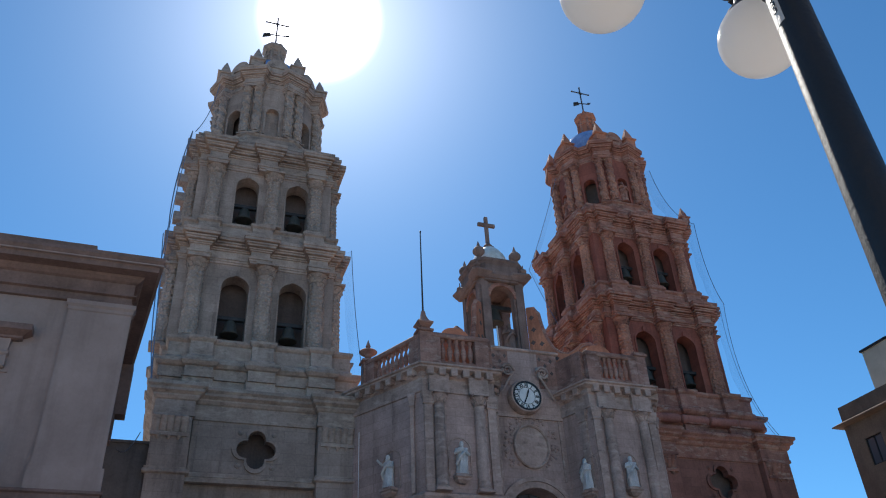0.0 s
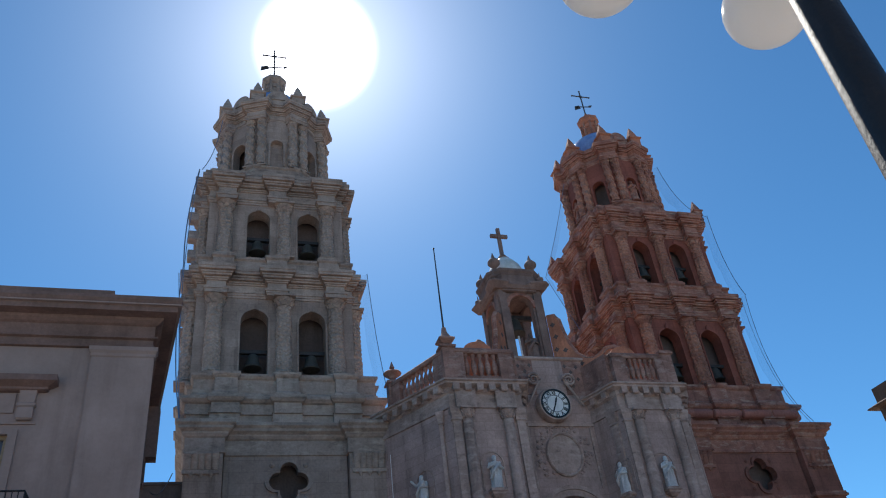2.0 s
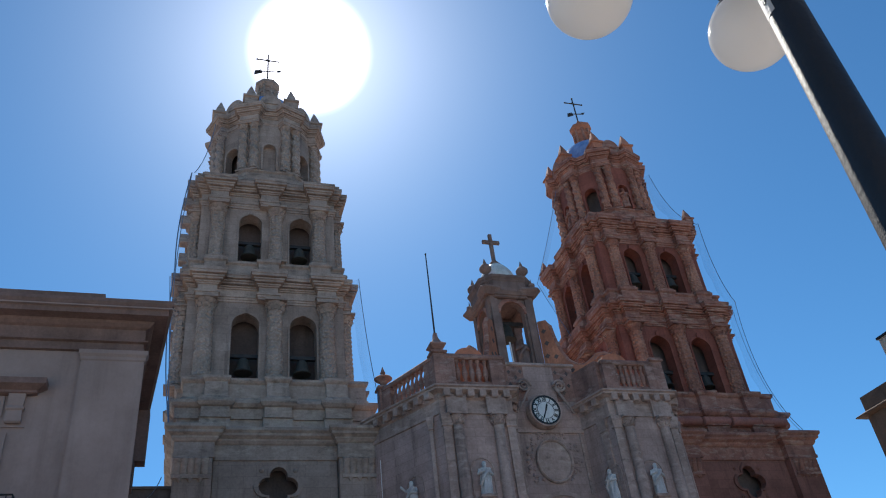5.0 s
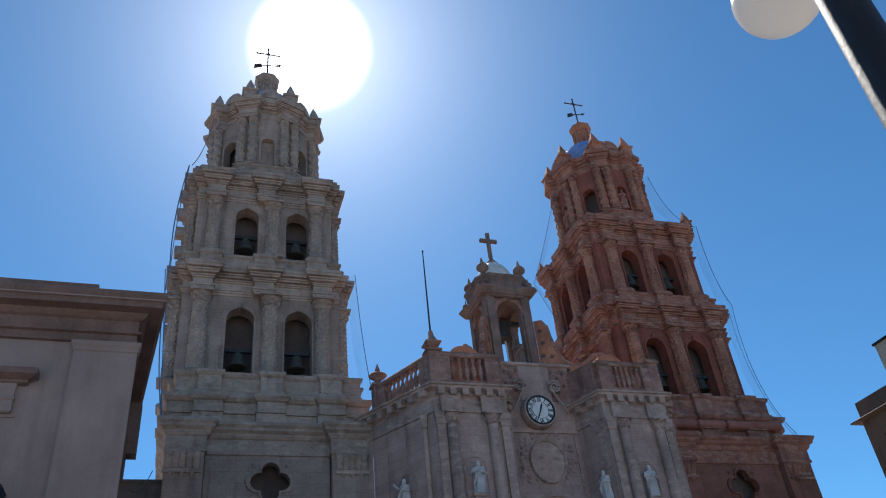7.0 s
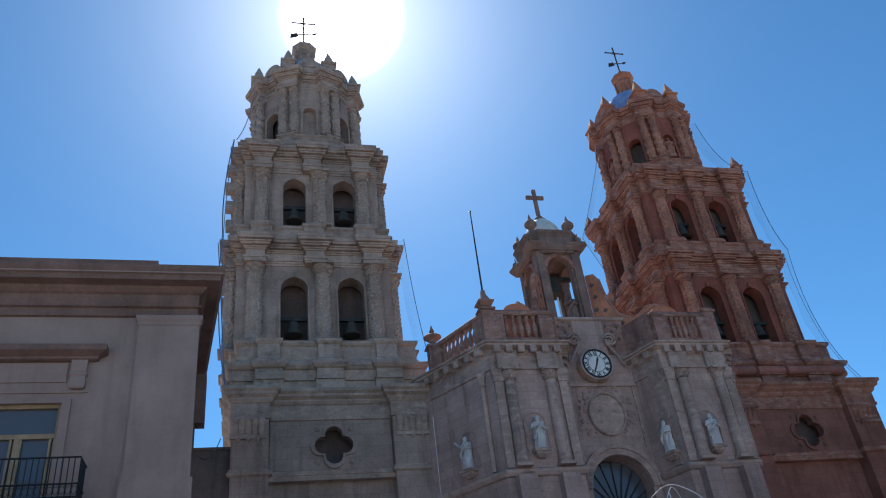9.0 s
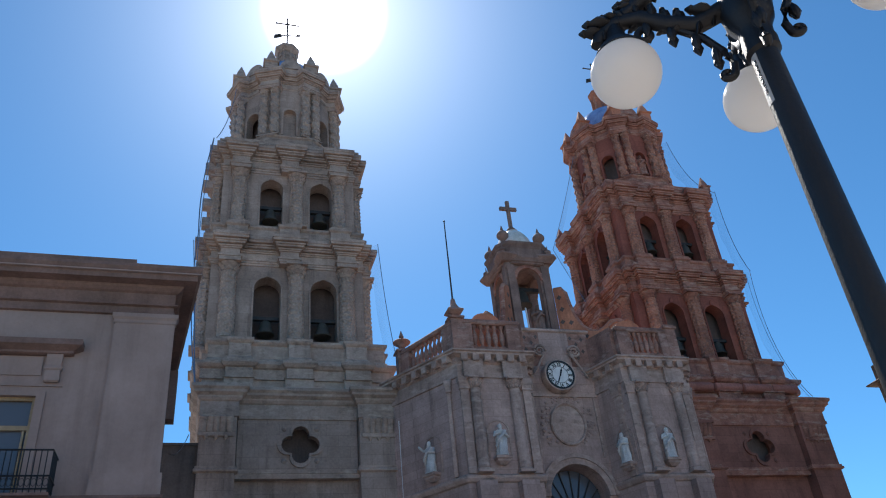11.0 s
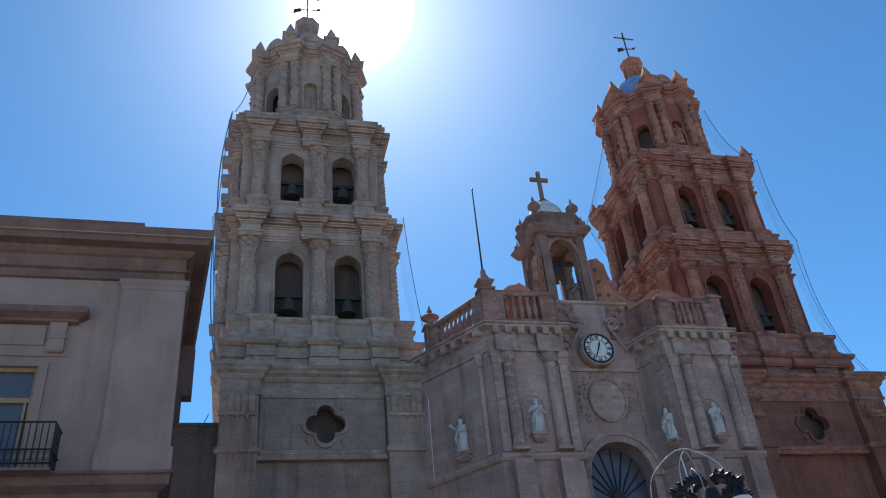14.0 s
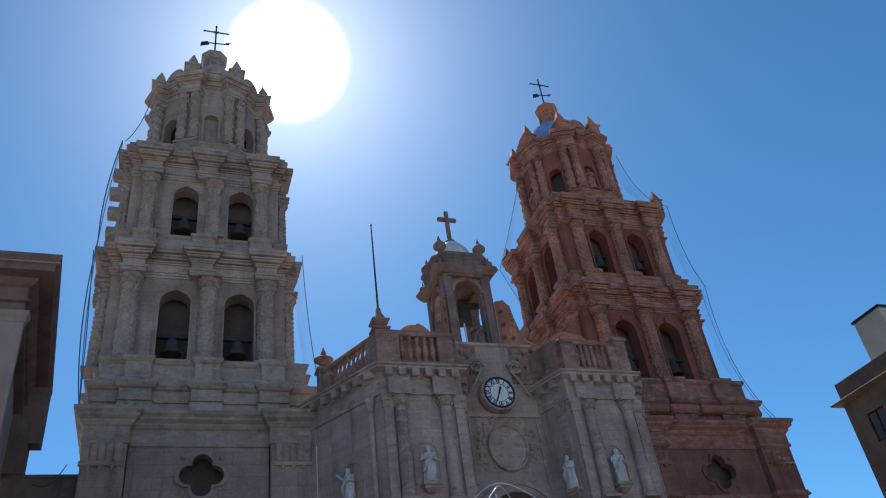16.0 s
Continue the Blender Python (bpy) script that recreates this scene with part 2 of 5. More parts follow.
def outset(poly, d):
    """A plan outline, counter-clockwise, grown by d with mitred corners."""
    out, n = [], len(poly)
    for i in range(n):
        p, a, b = Vector(poly[i]), Vector(poly[i - 1]), Vector(poly[(i + 1) % n])
        e1, e2 = (p - a).normalized(), (b - p).normalized()
        n1, n2 = Vector((e1.y, -e1.x)), Vector((e2.y, -e2.x))
        k = n1 + n2
        out.append(p + k * (d / max(0.25, 1 + n1.dot(n2))))
    return out


def stack(bm, poly, rings, m=None):
    """A moulded block: the outline lofted through rings of (outset, height)."""
    rows = []
    for d, z in rings:
        rows.append([bm.verts.new((m or Matrix()) @ Vector((p.x, p.y, z))) for p in outset(poly, d)])
    n = len(poly)
    for a, b in zip(rows, rows[1:]):
        for i in range(n):
            bm.faces.new((a[i], a[(i + 1) % n], b[(i + 1) % n], b[i]))
    bm.faces.new(rows[0][::-1])
    bm.faces.new(rows[-1])
    return bm


def lathe(bm, profile, seg=16, at=(0, 0, 0), wave=None, m=None):
    """Turned work from (radius, height) pairs; wave(angle, height) may carve the radius."""
    rows = []
    m = (m or Matrix()) @ Matrix.Translation(at)
    for r, z in profile:
        row = []
        for i in range(seg):
            a = 2 * math.pi * i / seg
            q = r * (wave(a, z) if wave else 1)
            row.append(bm.verts.new(m @ Vector((q * math.cos(a), q * math.sin(a), z))))
        rows.append(row)
    for a, b in zip(rows, rows[1:]):
        for i in range(seg):
            bm.faces.new((a[i], a[(i + 1) % seg], b[(i + 1) % seg], b[i]))
    bm.faces.new(rows[0][::-1])
    bm.faces.new(rows[-1])
    return bm


def tube(bm, pts, r, seg=6, taper=1.0):
    """A rod along points."""
    pts = [Vector(p) for p in pts]
    rows = []
    for i, p in enumerate(pts):
        d = (pts[min(i + 1, len(pts) - 1)] - pts[max(i - 1, 0)]).normalized()
        u = d.orthogonal() if abs(d.z) > 0.95 else d.cross(Vector((0, 0, 1)))
        u.normalize()
        v = d.cross(u)
        q = r * (1 + (taper - 1) * i / max(1, len(pts) - 1))
        rows.append([bm.verts.new(p + u * q * math.cos(2 * math.pi * k / seg) + v * q * math.sin(2 * math.pi * k / seg)) for k in range(seg)])
    for a, b in zip(rows, rows[1:]):
        for k in range(seg):
            bm.faces.new((a[k], a[(k + 1) % seg], b[(k + 1) % seg], b[k]))
    bm.faces.new(rows[0][::-1])
    bm.faces.new(rows[-1])
    return bm


def extrude_xz(bm, outline, y0, y1, m=None):
    """A flat shape given in x and z, thick from y0 to y1."""
    m = m or Matrix()
    a = [bm.verts.new(m @ Vector((x, y0, z))) for x, z in outline]
    b = [bm.verts.new(m @ Vector((x, y1, z))) for x, z in outline]
    n = len(a)
    for i in range(n):
        bm.faces.new((a[i], a[(i + 1) % n], b[(i + 1) % n], b[i]))
    bm.faces.new(a[::-1])
    bm.faces.new(b)
    return bm


def band(bm, inner_line, outer_line, y0, y1, m=None):
    """A moulding of even thickness between two lines of x and z, from y0 to y1."""
    m = m or Matrix()
    rows = [[bm.verts.new(m @ Vector((x, y, z))) for (x, z), y in ((p, y0), (q, y0), (q, y1), (p, y1))] for p, q in zip(inner_line, outer_line)]
    for a, b in zip(rows, rows[1:]):
        for k in range(4):
            bm.faces.new((a[k], a[(k + 1) % 4], b[(k + 1) % 4], b[k]))
    bm.faces.new(rows[0][::-1])
    bm.faces.new(rows[-1])
    return bm


def slab(bm, outer, holes, y0, y1, m=None):
    """A flat slab with holes cut right through, outlines in x and z."""
    m = m or Matrix()
    rims = []
    for y in (y0, y1):
        edges, loops = [], []
        for pts in [outer] + holes:
            vs = [bm.verts.new((x, y, z)) for x, z in pts]
            edges += [bm.edges.new((vs[i - 1], vs[i])) for i in range(len(vs))]
            loops.append(vs)
        bmesh.ops.triangle_fill(bm, use_beauty=True, use_dissolve=False, edges=edges)
        rims.append(loops)
    for a, b in zip(*rims):
        for i in range(len(a)):
            bm.faces.new((a[i - 1], a[i], b[i], b[i - 1]))
    for v in {v for loops in rims for vs in loops for v in vs}:
        v.co = m @ v.co
    return bm


def arch_wall(bm, x0, x1, z0, z1, holes, y0, y1, m=None):
    """A wall from x0 to x1 with round-headed holes (centre, width, foot, springing)."""
    loops, k = [], 12
    for c, w, foot, spring in holes:
        r = w / 2
        loops.append([(c - r, foot), (c + r, foot)] + [(c + r * math.cos(math.pi * i / k), spring + r * math.sin(math.pi * i / k)) for i in range(k + 1)])
    return slab(bm, [(x0, z0), (x1, z0), (x1, z1), (x0, z1)], loops, y0, y1, m)


def square(h):
    return [Vector((-h, -h)), Vector((h, -h)), Vector((h, h)), Vector((-h, h))]


def ressaut(h, us, w, fwd):
    """A square outline that breaks forward at places us along each side."""
    side = [(-h, 0.0)]
    for u in us:
        side += [(u - w / 2, 0.0), (u - w / 2, fwd), (u + w / 2, fwd), (u + w / 2, 0.0)]
    out = []
    for k in range(4):
        r = Matrix.Rotation(k * math.pi / 2, 2)
        out += [r @ Vector((u, -h - f)) for u, f in side]
    return out


def octagon(ap):
    r = ap / math.cos(math.pi / 8)
    return [Vector((r * math.cos(math.pi / 8 + k * math.pi / 4), r * math.sin(math.pi / 8 + k * math.pi / 4))) for k in range(8)]


def finial(bm, s=1.0, at=(0, 0, 0)):
    """A turned urn with a pointed tip."""
    prof = [(0.22, 0), (0.22, 0.05), (0.12, 0.1), (0.16, 0.2), (0.38, 0.36), (0.41, 0.41), (0.37, 0.46), (0.17, 0.53), (0.07, 0.6), (0.12, 0.69), (0.09, 0.76), (0.012, 1.0)]
    return lathe(bm, [(r * s, z * s) for r, z in prof], 14, at)


def pinnacle(bm, s, at):
    x, y, z = at
    stack(bm, [Vector((x + c[0] * s * 0.26, y + c[1] * s * 0.26)) for c in ((-1, -1), (1, -1), (1, 1), (-1, 1))], [(0, z), (0, z + 0.35 * s), (0.07 * s, z + 0.38 * s), (0.07 * s, z + 0.46 * s), (-0.04 * s, z + 0.5 * s), (-0.10 * s, z + 0.8 * s), (-0.24 * s, z + 1.3 * s)])


def shaft_mesh(name, r, h, mat, twist=3.0, lobes=5, depth=0.1, drum=0.33, lattice=False):
    """A carved column shaft: a patterned drum below, spiral channels above."""
    bm = bmesh.new()
    n = 104 if lattice else 64

    def wave(a, z):
        if z < 0.02 * h or z > 0.985 * h or abs(z - drum * h) < 0.02 * h:
            return 1.1
        if z < drum * h:
            return 1.04 + 0.06 * math.cos(8 * a) * math.cos(z * 2 * math.pi / (h * 0.08))
        if lattice:
            return 1.0 + 0.12 * math.cos(4 * a + z * 11) * math.cos(4 * a - z * 11) + (0.03 * math.cos(3 * a + z * 2.4) if twist else 0)
        zig = abs(((z / h * 9) % 2) - 1) if twist == 0 else z * twist
        return 1.0 + depth * math.cos(lobes * a + (4 * zig if twist == 0 else zig * lobes / 2))

    lathe(bm, [(r * (1 - 0.1 * i / n), h * i / n) for i in range(n + 1)], 40 if lattice else 24, wave=wave)
    return mesh_of(bm, mat, name, True)


def capital_mesh(name, r, h, mat):
    """A leafy capital under a square slab."""
    bm = bmesh.new()
    lathe(bm, [(r * 0.95, 0), (r * 1.1, 0.03 * h), (r, 0.08 * h), (r * 1.05, 0.4 * h), (r * 1.4, 0.8 * h)], 16)
    for row, (z, out, k) in enumerate(((0.1, 1.2, 8), (0.4, 1.42, 8))):
        for i in range(k):
            a = 2 * math.pi * (i + 0.5 * row) / k
            m = Matrix.Rotation(a, 4, "Z")
            p = [(r * 0.95, z), (r * 1.15, z + 0.18), (r * out, z + 0.36), (r * out * 1.12, z + 0.3)]
            rows = [[bm.verts.new(m @ Vector((x + d, s * r * 0.32 * (1 - 0.25 * j), zz * h))) for s, d in ((-1, -0.03), (1, -0.03), (1, 0.05), (-1, 0.05))] for j, (x, zz) in enumerate(p)]
            for c, d in zip(rows, rows[1:]):
                for q in range(4):
                    bm.faces.new((c[q], c[(q + 1) % 4], d[(q + 1) % 4], d[q]))
            bm.faces.new(rows[0][::-1])
            bm.faces.new(rows[-1])
    box(bm, -r * 1.5, r * 1.5, -r * 1.5, r * 1.5, 0.82 * h, h)
    return mesh_of(bm, mat, name, True)


def base_mesh(name, r, h, mat):
    bm = bmesh.new()
    box(bm, -r * 1.4, r * 1.4, -r * 1.4, r * 1.4, 0, h * 0.4)
    lathe(bm, [(r * 1.35, h * 0.4), (r * 1.42, h * 0.52), (r * 1.3, h * 0.65), (r * 1.12, h * 0.72), (r * 1.2, h * 0.86), (r * 1.05, h)], 16)
    return mesh_of(bm, mat, name, True)


CORNICE = [(0, 0), (0, 0.07), (0.06, 0.073), (0.06, 0.14), (0.12, 0.145), (0.12, 0.2), (0.02, 0.205), (0.02, 0.26), (-0.03, 0.27), (-0.03, 0.44), (0.05, 0.445), (0.05, 0.49), (0.13, 0.495), (0.13, 0.54), (0.05, 0.545), (0.05, 0.57), (0.26, 0.575), (0.26, 0.64), (0.34, 0.645), (0.34, 0.7), (0.22, 0.705), (0.22, 0.73), (0.46, 0.735), (0.46, 0.82), (0.5, 0.825), (0.5, 0.93), (0.2, 1.0)]


def entablature(bm, poly, z, h, out, m=None):
    return stack(bm, poly, [(d * out / 0.5, z + k * h) for d, k in CORNICE], m)


# ---- the ground ----
bm = bmesh.new()
box(bm, -3000, 3000, -3000, 3000, -0.5, 0)
solo("ground", bm, PAVE, "wide stone paved plaza ground round the cathedral", "ground", kind="structure")


# unseen wall added behind the camera to bounce sunlight onto the church
bm = bmesh.new()
box(bm, -90, 90, -82, -81.2, 0, 15)
box(bm, -90, 90, -81.2, -80.8, 14.4, 15.1)
solo("wall_south", bm, CREAM, "unseen plain cream wall added to bounce sunlight onto the church", "wall", kind="structure")


# ---- the bell towers ----
CY = 4.5


def quatrefoil(r, n=9):
    """A four-lobed outline in x and z."""
    pts = []
    for k in range(4):
        a0 = k * math.pi / 2
        for i in range(n):
            a = a0 - math.radians(100) + math.radians(200) * i / (n - 1)
            pts.append((r * 0.52 * math.cos(a0) + r * 0.44 * math.cos(a), r * 0.52 * math.sin(a0) + r * 0.44 * math.sin(a)))
    return pts


def tower(x, wall, trim, carved, label, rolls, grow=1.0, shift=0.0, ox=0.0):
    t = thing("bell_tower", (x, CY, 0), label, "bell tower")
    # base block with its corner piers, frieze, cornice and four-lobed window
    hb, hl = 4.75, 4.75 if rolls else 4.55
    body = RED_BASE if rolls else wall
    base = part("base", box(bmesh.new(), -hl, hb, -6.2, 5.5, 0, 12.9), body, t)
    for name, x0, x1, y0, z0, z1 in (("frieze_block", -hl, hb, -6.2, 15.6, 16.4), ("side_block", -hl, -2.9, -6.2, 12.9, 15.6), ("side_block", 2.9, hb, -6.2, 12.9, 15.6), ("panel_back", -2.9, 2.9, -5.7, 12.9, 15.6)):
        part(name, box(bmesh.new(), x0, x1, y0, 5.5, z0, z1), body, base)
    bm = bmesh.new()
    q = [(a * 0.98, b * 0.98) for a, b in quatrefoil(0.98)]
    slab(bm, [(-2.9, 12.9), (2.9, 12.9), (2.9, 15.6), (-2.9, 15.6)], [[(0.1 + a, 14.35 + b) for a, b in q]], -6.55, -6.2)
    part("window_panel", bm, body, base)
    bm = bmesh.new()
    outer = [(a * 1.2, b * 1.2) for a, b in quatrefoil(0.98)]
    inner = q
    rows = [[bm.verts.new((0.1 + a, y, 14.35 + b)) for a, b in pts] for pts, y in ((outer, -6.55), (outer, -6.66), (inner, -6.66), (inner, -6.5))]
    for r0, r1 in zip(rows, rows[1:]):
        for i in range(len(q)):
            j = (i + 1) % len(q)
            bm.faces.new((r0[i], r0[j], r1[j], r1[i]))
    for ang in (45, 135, 225, 315):
        c = (0.1 + 1.12 * math.cos(radians(ang)), 14.35 + 1.12 * math.sin(radians(ang)))
        lathe(bm, [(0.13, 0), (0.10, 0.05), (0.02, 0.09)], 8, m=Matrix.Translation((c[0], -6.55, c[1])) @ Matrix.Rotation(math.pi / 2, 4, "X"))
    part("window_surround", bm, body, base)
    # thin dark sheet before the stone back: the window's inner shade as colour
    bm = bmesh.new()
    box(bm, -1.0, 1.2, -5.75, -5.72, 13.3, 15.4)
    part("window_recess", bm, SOCKET, base)
    for s in (-1, 1):
        bm = bmesh.new()
        far = 0.95 if s > 0 else 0.95 + hl - hb
        box(bm, s * 3.9 - far, s * 3.9 + 0.95, -6.95, -6.1, 0, 12.9)
        box(bm, s * 3.9 - far, s * 3.9 + 0.95, -6.95, -6.1, 13.2, 16.4)
        pier = part("corner_pier", bm, body, base)
        # console of stacked rolls with drops
        bm = bmesh.new()
        for i in range(5):
            m = Matrix.Translation((s * 3.9 - 0.6 + i * 0.3, -6.93, 15.2)) @ Matrix.Rotation(0.2, 4, "X")
            lathe(bm, [(0.1, -0.4), (0.18, -0.34), (0.185, -0.1), (0.2, 0.25), (0.22, 0.36), (0.16, 0.42)], 12, m=m)
        box(bm, s * 3.9 - 0.82, s * 3.9 + 0.82, -7.06, -6.9, 14.62, 14.8)
        for i in range(3):
            lathe(bm, [(0.02, -0.16), (0.12, -0.02), (0.12, 0.04)], 8, at=(s * 3.9 - 0.45 + i * 0.45, -6.97, 14.6))
        part("console", bm, trim, pier, smooth=True)
        bm = bmesh.new()
        stack(bm, [Vector((s * 3.9 - far - 0.05, -6.98)), Vector((s * 3.9 + 1.0, -6.98)), Vector((s * 3.9 + 1.0, -6.0)), Vector((s * 3.9 - far - 0.05, -6.0))], [(0, 12.9), (0.1, 12.95), (0.1, 13.05), (0.04, 13.1), (0.04, 13.2)])
        part("string_course", bm, trim, pier)
    bm = bmesh.new()
    box(bm, -2.94, 2.94, -6.68, -6.2, 12.93, 13.12)
    box(bm, -2.94, 2.94, -6.64, -6.2, 12.7, 12.93)
    part("string_course", bm, trim, base)
    bm = bmesh.new()
    poly = [Vector(p) for p in ((-hl - 0.15, -7.0), (-2.9, -7.0), (-2.9, -6.6), (2.9, -6.6), (2.9, -7.0), (4.9, -7.0), (4.9, 5.5), (-hl - 0.15, 5.5))]
    stack(bm, poly, [(0, 15.6), (0.04, 15.62), (0.04, 15.78), (0, 15.8), (0, 16.35), (0.08, 16.4), (0.16, 16.52), (0.16, 16.6), (0.34, 16.72), (0.34, 16.84), (0.46, 16.95), (0.46, 17.1), (0.2, 17.22)])
    part("base_cornice", bm, trim, base)
    # stepped plinths under the first belfry
    root, before = t, set(t.children)
    wide = Matrix.Translation((shift, 0, 0)) @ Matrix.Diagonal((grow, grow, 1, 1))
    us1 = (-3.15, 0, 3.15)
    bm = bmesh.new()
    stack(bm, ressaut(5.0, us1, 1.5, 0.25), [(0.1, 17.2), (0.1, 17.45), (0.0, 17.5), (0.0, 18.2), (0.06, 18.25)])
    part("plinth", bm, trim, t)
    if rolls:
        for a, b in ((-3.9, -2.4), (-2.35, -0.8), (-0.75, 0.75), (0.8, 2.35), (2.4, 3.9)):
            w = (b - a) * 1.25
            bm = bmesh.new()
            lathe(bm, [(0.18, 0), (0.27, 0.06), (0.29, 0.14), (0.28, w / 2), (0.29, w - 0.14), (0.27, w - 0.06), (0.18, w)], 14)
            bolster = mesh_of(bm, RED_ROLL, "roll_moulding", True)
            for k in range(4):
                m = Matrix.Rotation(k * math.pi / 2, 4, "Z") @ Matrix.Translation((a * 1.27, -5.2, 18.5)) @ Matrix.Rotation(math.pi / 2, 4, "Y")
                part("roll_moulding", bolster, RED_ROLL, t, "smooth red stone roll moulding", at=m)
    bm = bmesh.new()
    stack(bm, ressaut(5.12, us1, 1.4, 0.25), [(0.0, 18.2), (0.0, 18.75), (0.12, 18.8), (0.24, 18.95), (0.24, 19.1), (0.05, 19.2)])
    part("plinth_cornice", bm, trim, t)
    bm = bmesh.new()
    stack(bm, ressaut(4.8, us1, 1.15, 0.3), [(0.1, 19.2), (0.1, 19.4), (0, 19.5), (0, 20.25), (0.08, 20.32), (0.14, 20.42), (0.14, 20.55), (0, 20.6)])
    part("pedestal_course", bm, trim, t)
    low = set(t.children) - before
    narrow = wide if rolls else Matrix.Translation((0.15, 0, 0)) @ Matrix.Diagonal((0.98, grow, 1, 1))

    def belfry(z0, z1, h, us, cr, foot, spring, w, cx, cap, zent, hent, out, fwd):
        storey = new("belfry_storey")
        storey.parent = t
        for k in range(4):
            m = Matrix.Rotation(k * math.pi / 2, 4, "Z")
            bm = bmesh.new()
            e = h if k % 2 == 0 else h - 0.8
            o = ox if k == 0 else 0.0
            arch_wall(bm, -e, e, z0, z1, [(o - cx, w, foot, spring), (o + cx, w, foot, spring)], -h, -h + 0.8, m)
            part("wall", bm, wall, storey)
            for s in (-1, 1):
                # moulded surround with a pointed keystone
                bm = bmesh.new()
                r0, r1, n = w / 2, w / 2 + 0.1, 12
                arc0 = [(o + s * cx + r0, foot)] + [(o + s * cx + r0 * math.cos(math.pi * i / n), spring + r0 * math.sin(math.pi * i / n)) for i in range(n + 1)] + [(o + s * cx - r0, foot)]
                arc1 = [(o + s * cx + r1, foot)] + [(o + s * cx + r1 * math.cos(math.pi * i / n), spring + r1 * math.sin(math.pi * i / n)) for i in range(n + 1)] + [(o + s * cx - r1, foot)]
                band(bm, arc0, arc1, -h - 0.07, -h + 0.05, m)
                extrude_xz(bm, [(o + s * cx - 0.14, spring + r0), (o + s * cx + 0.14, spring + r0), (o + s * cx + 0.1, spring + r1 + 0.1), (o + s * cx, spring + r1 + 0.3), (o + s * cx - 0.1, spring + r1 + 0.1)], -h - 0.14, -h, m)
                part("arch_surround", bm, wall, storey)
                bm = bmesh.new()
                box(bm, o + s * cx - w / 2 - 0.12, o + s * cx + w / 2 + 0.12, -h - 0.2, -h + 0.6, foot - 0.12, foot, m)
                part("sill", bm, trim, storey)
                if k in (0, 3):
                    bm = bmesh.new()
                    lathe(bm, [(0.46, 0), (0.48, 0.05), (0.40, 0.12), (0.33, 0.4), (0.28, 0.7), (0.18, 0.85), (0.05, 0.9)], 18, m=m @ Matrix.Translation((o + s * cx, -h + 0.56, foot + 0.9)))
                    part("bell", bm, BRONZE, storey, "dull bronze bell hanging in the arch", smooth=True)
                    bm = bmesh.new()
                    box(bm, o + s * cx - w / 2 - 0.1, o + s * cx + w / 2 + 0.1, -h + 0.45, -h + 0.68, foot + 1.8, foot + 2.0, m)
                    part("bell_beam", bm, RUST, storey)
        # core and ceiling in shade colour, added to block light and darken the arches
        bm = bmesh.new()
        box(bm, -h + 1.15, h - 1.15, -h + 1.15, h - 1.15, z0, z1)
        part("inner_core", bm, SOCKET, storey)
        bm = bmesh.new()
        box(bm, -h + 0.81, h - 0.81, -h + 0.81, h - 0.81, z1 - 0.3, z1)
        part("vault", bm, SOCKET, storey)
        hs = cap - (z0 + 0.25)
        sh, cm, bs = shaft_mesh("shaft", cr, hs, carved, 0 if h > 4.0 else 1.6, lattice=True), capital_mesh("capital", cr * 0.92, zent - cap, trim), base_mesh("column_base", cr, 0.25, trim)
        for k in range(4):
            for u in us:
                m = Matrix.Rotation(k * math.pi / 2, 4, "Z") @ Matrix.Translation((u + (ox if k == 0 and u == 0 else 0), -h - 0.18, z0 + 0.25))
                col = part("column", sh, carved, storey, at=m)
                part("capital", cm, trim, col, at=(0, 0, hs))
                part("column_base", bs, trim, col, at=(0, 0, -0.25))
        bm = bmesh.new()
        entablature(bm, ressaut(h + 0.06, us, 1.05, fwd), zent, hent, out)
        part("entablature", bm, trim, storey)
        return storey

    belfry(20.6, 25.75, 4.1, us1, 0.42, 20.66, 24.2, 1.42, 1.5, 24.95, 25.65, 1.85, 0.44, 0.42)
    if not rolls:
        for z, d, y in ((21.5, 0.55, -3.0), (24.5, 0.75, -3.0), (25.75, 0.8, -2.9), (27.0, 0.75, -2.9), (29.0, 0.7, -2.7), (30.4, 0.75, -2.7), (31.8, 0.8, -2.7), (33.2, 0.75, -2.7)):
            bm = bmesh.new()
            stack(bm, [Vector((-4.1 - d, y - 0.3)), Vector((-3.4, y - 0.3)), Vector((-3.4, y + 0.3)), Vector((-4.1 - d, y + 0.3))], [(-0.05, z), (0, z + 0.05), (0, z + 0.5), (-0.04, z + 0.62)])
            part("flank_block", bm, trim, t)
    us2 = (-2.85, 0, 2.85)
    bm = bmesh.new()
    stack(bm, ressaut(4.15, us2, 1.1, 0.3), [(0.1, 27.5), (0.1, 27.7), (0, 27.75), (0, 28.15), (0.1, 28.25), (0.1, 28.4)])
    part("pedestal_course", bm, trim, t)
    belfry(28.4, 32.7, 3.8, us2, 0.39, 28.5, 31.5, 1.28, 1.42, 31.95, 32.6, 2.1, 0.42, 0.4)
    bm = bmesh.new()
    stack(bm, square(3.9), [(0.25, 34.7), (0.25, 34.85), (0.0, 34.95), (0.0, 35.2)])
    part("platform", bm, trim, t)
    for sx, sy in ((1, -1), (-1, 1), (1, 1)) if rolls else ((-1, 1), (1, 1)):
            bm = bmesh.new()
            pinnacle(bm, 1.15, (sx * 4.0, sy * 4.0, 34.7))
            part("pinnacle", bm, trim, t)
    # eight-sided drum
    drum = new("octagon_storey")
    drum.parent = t
    bm = bmesh.new()
    stack(bm, octagon(3.45), [(0.1, 35.2), (0.1, 35.4), (0, 35.5), (0, 36.0), (0.1, 36.1), (0.1, 36.2)])
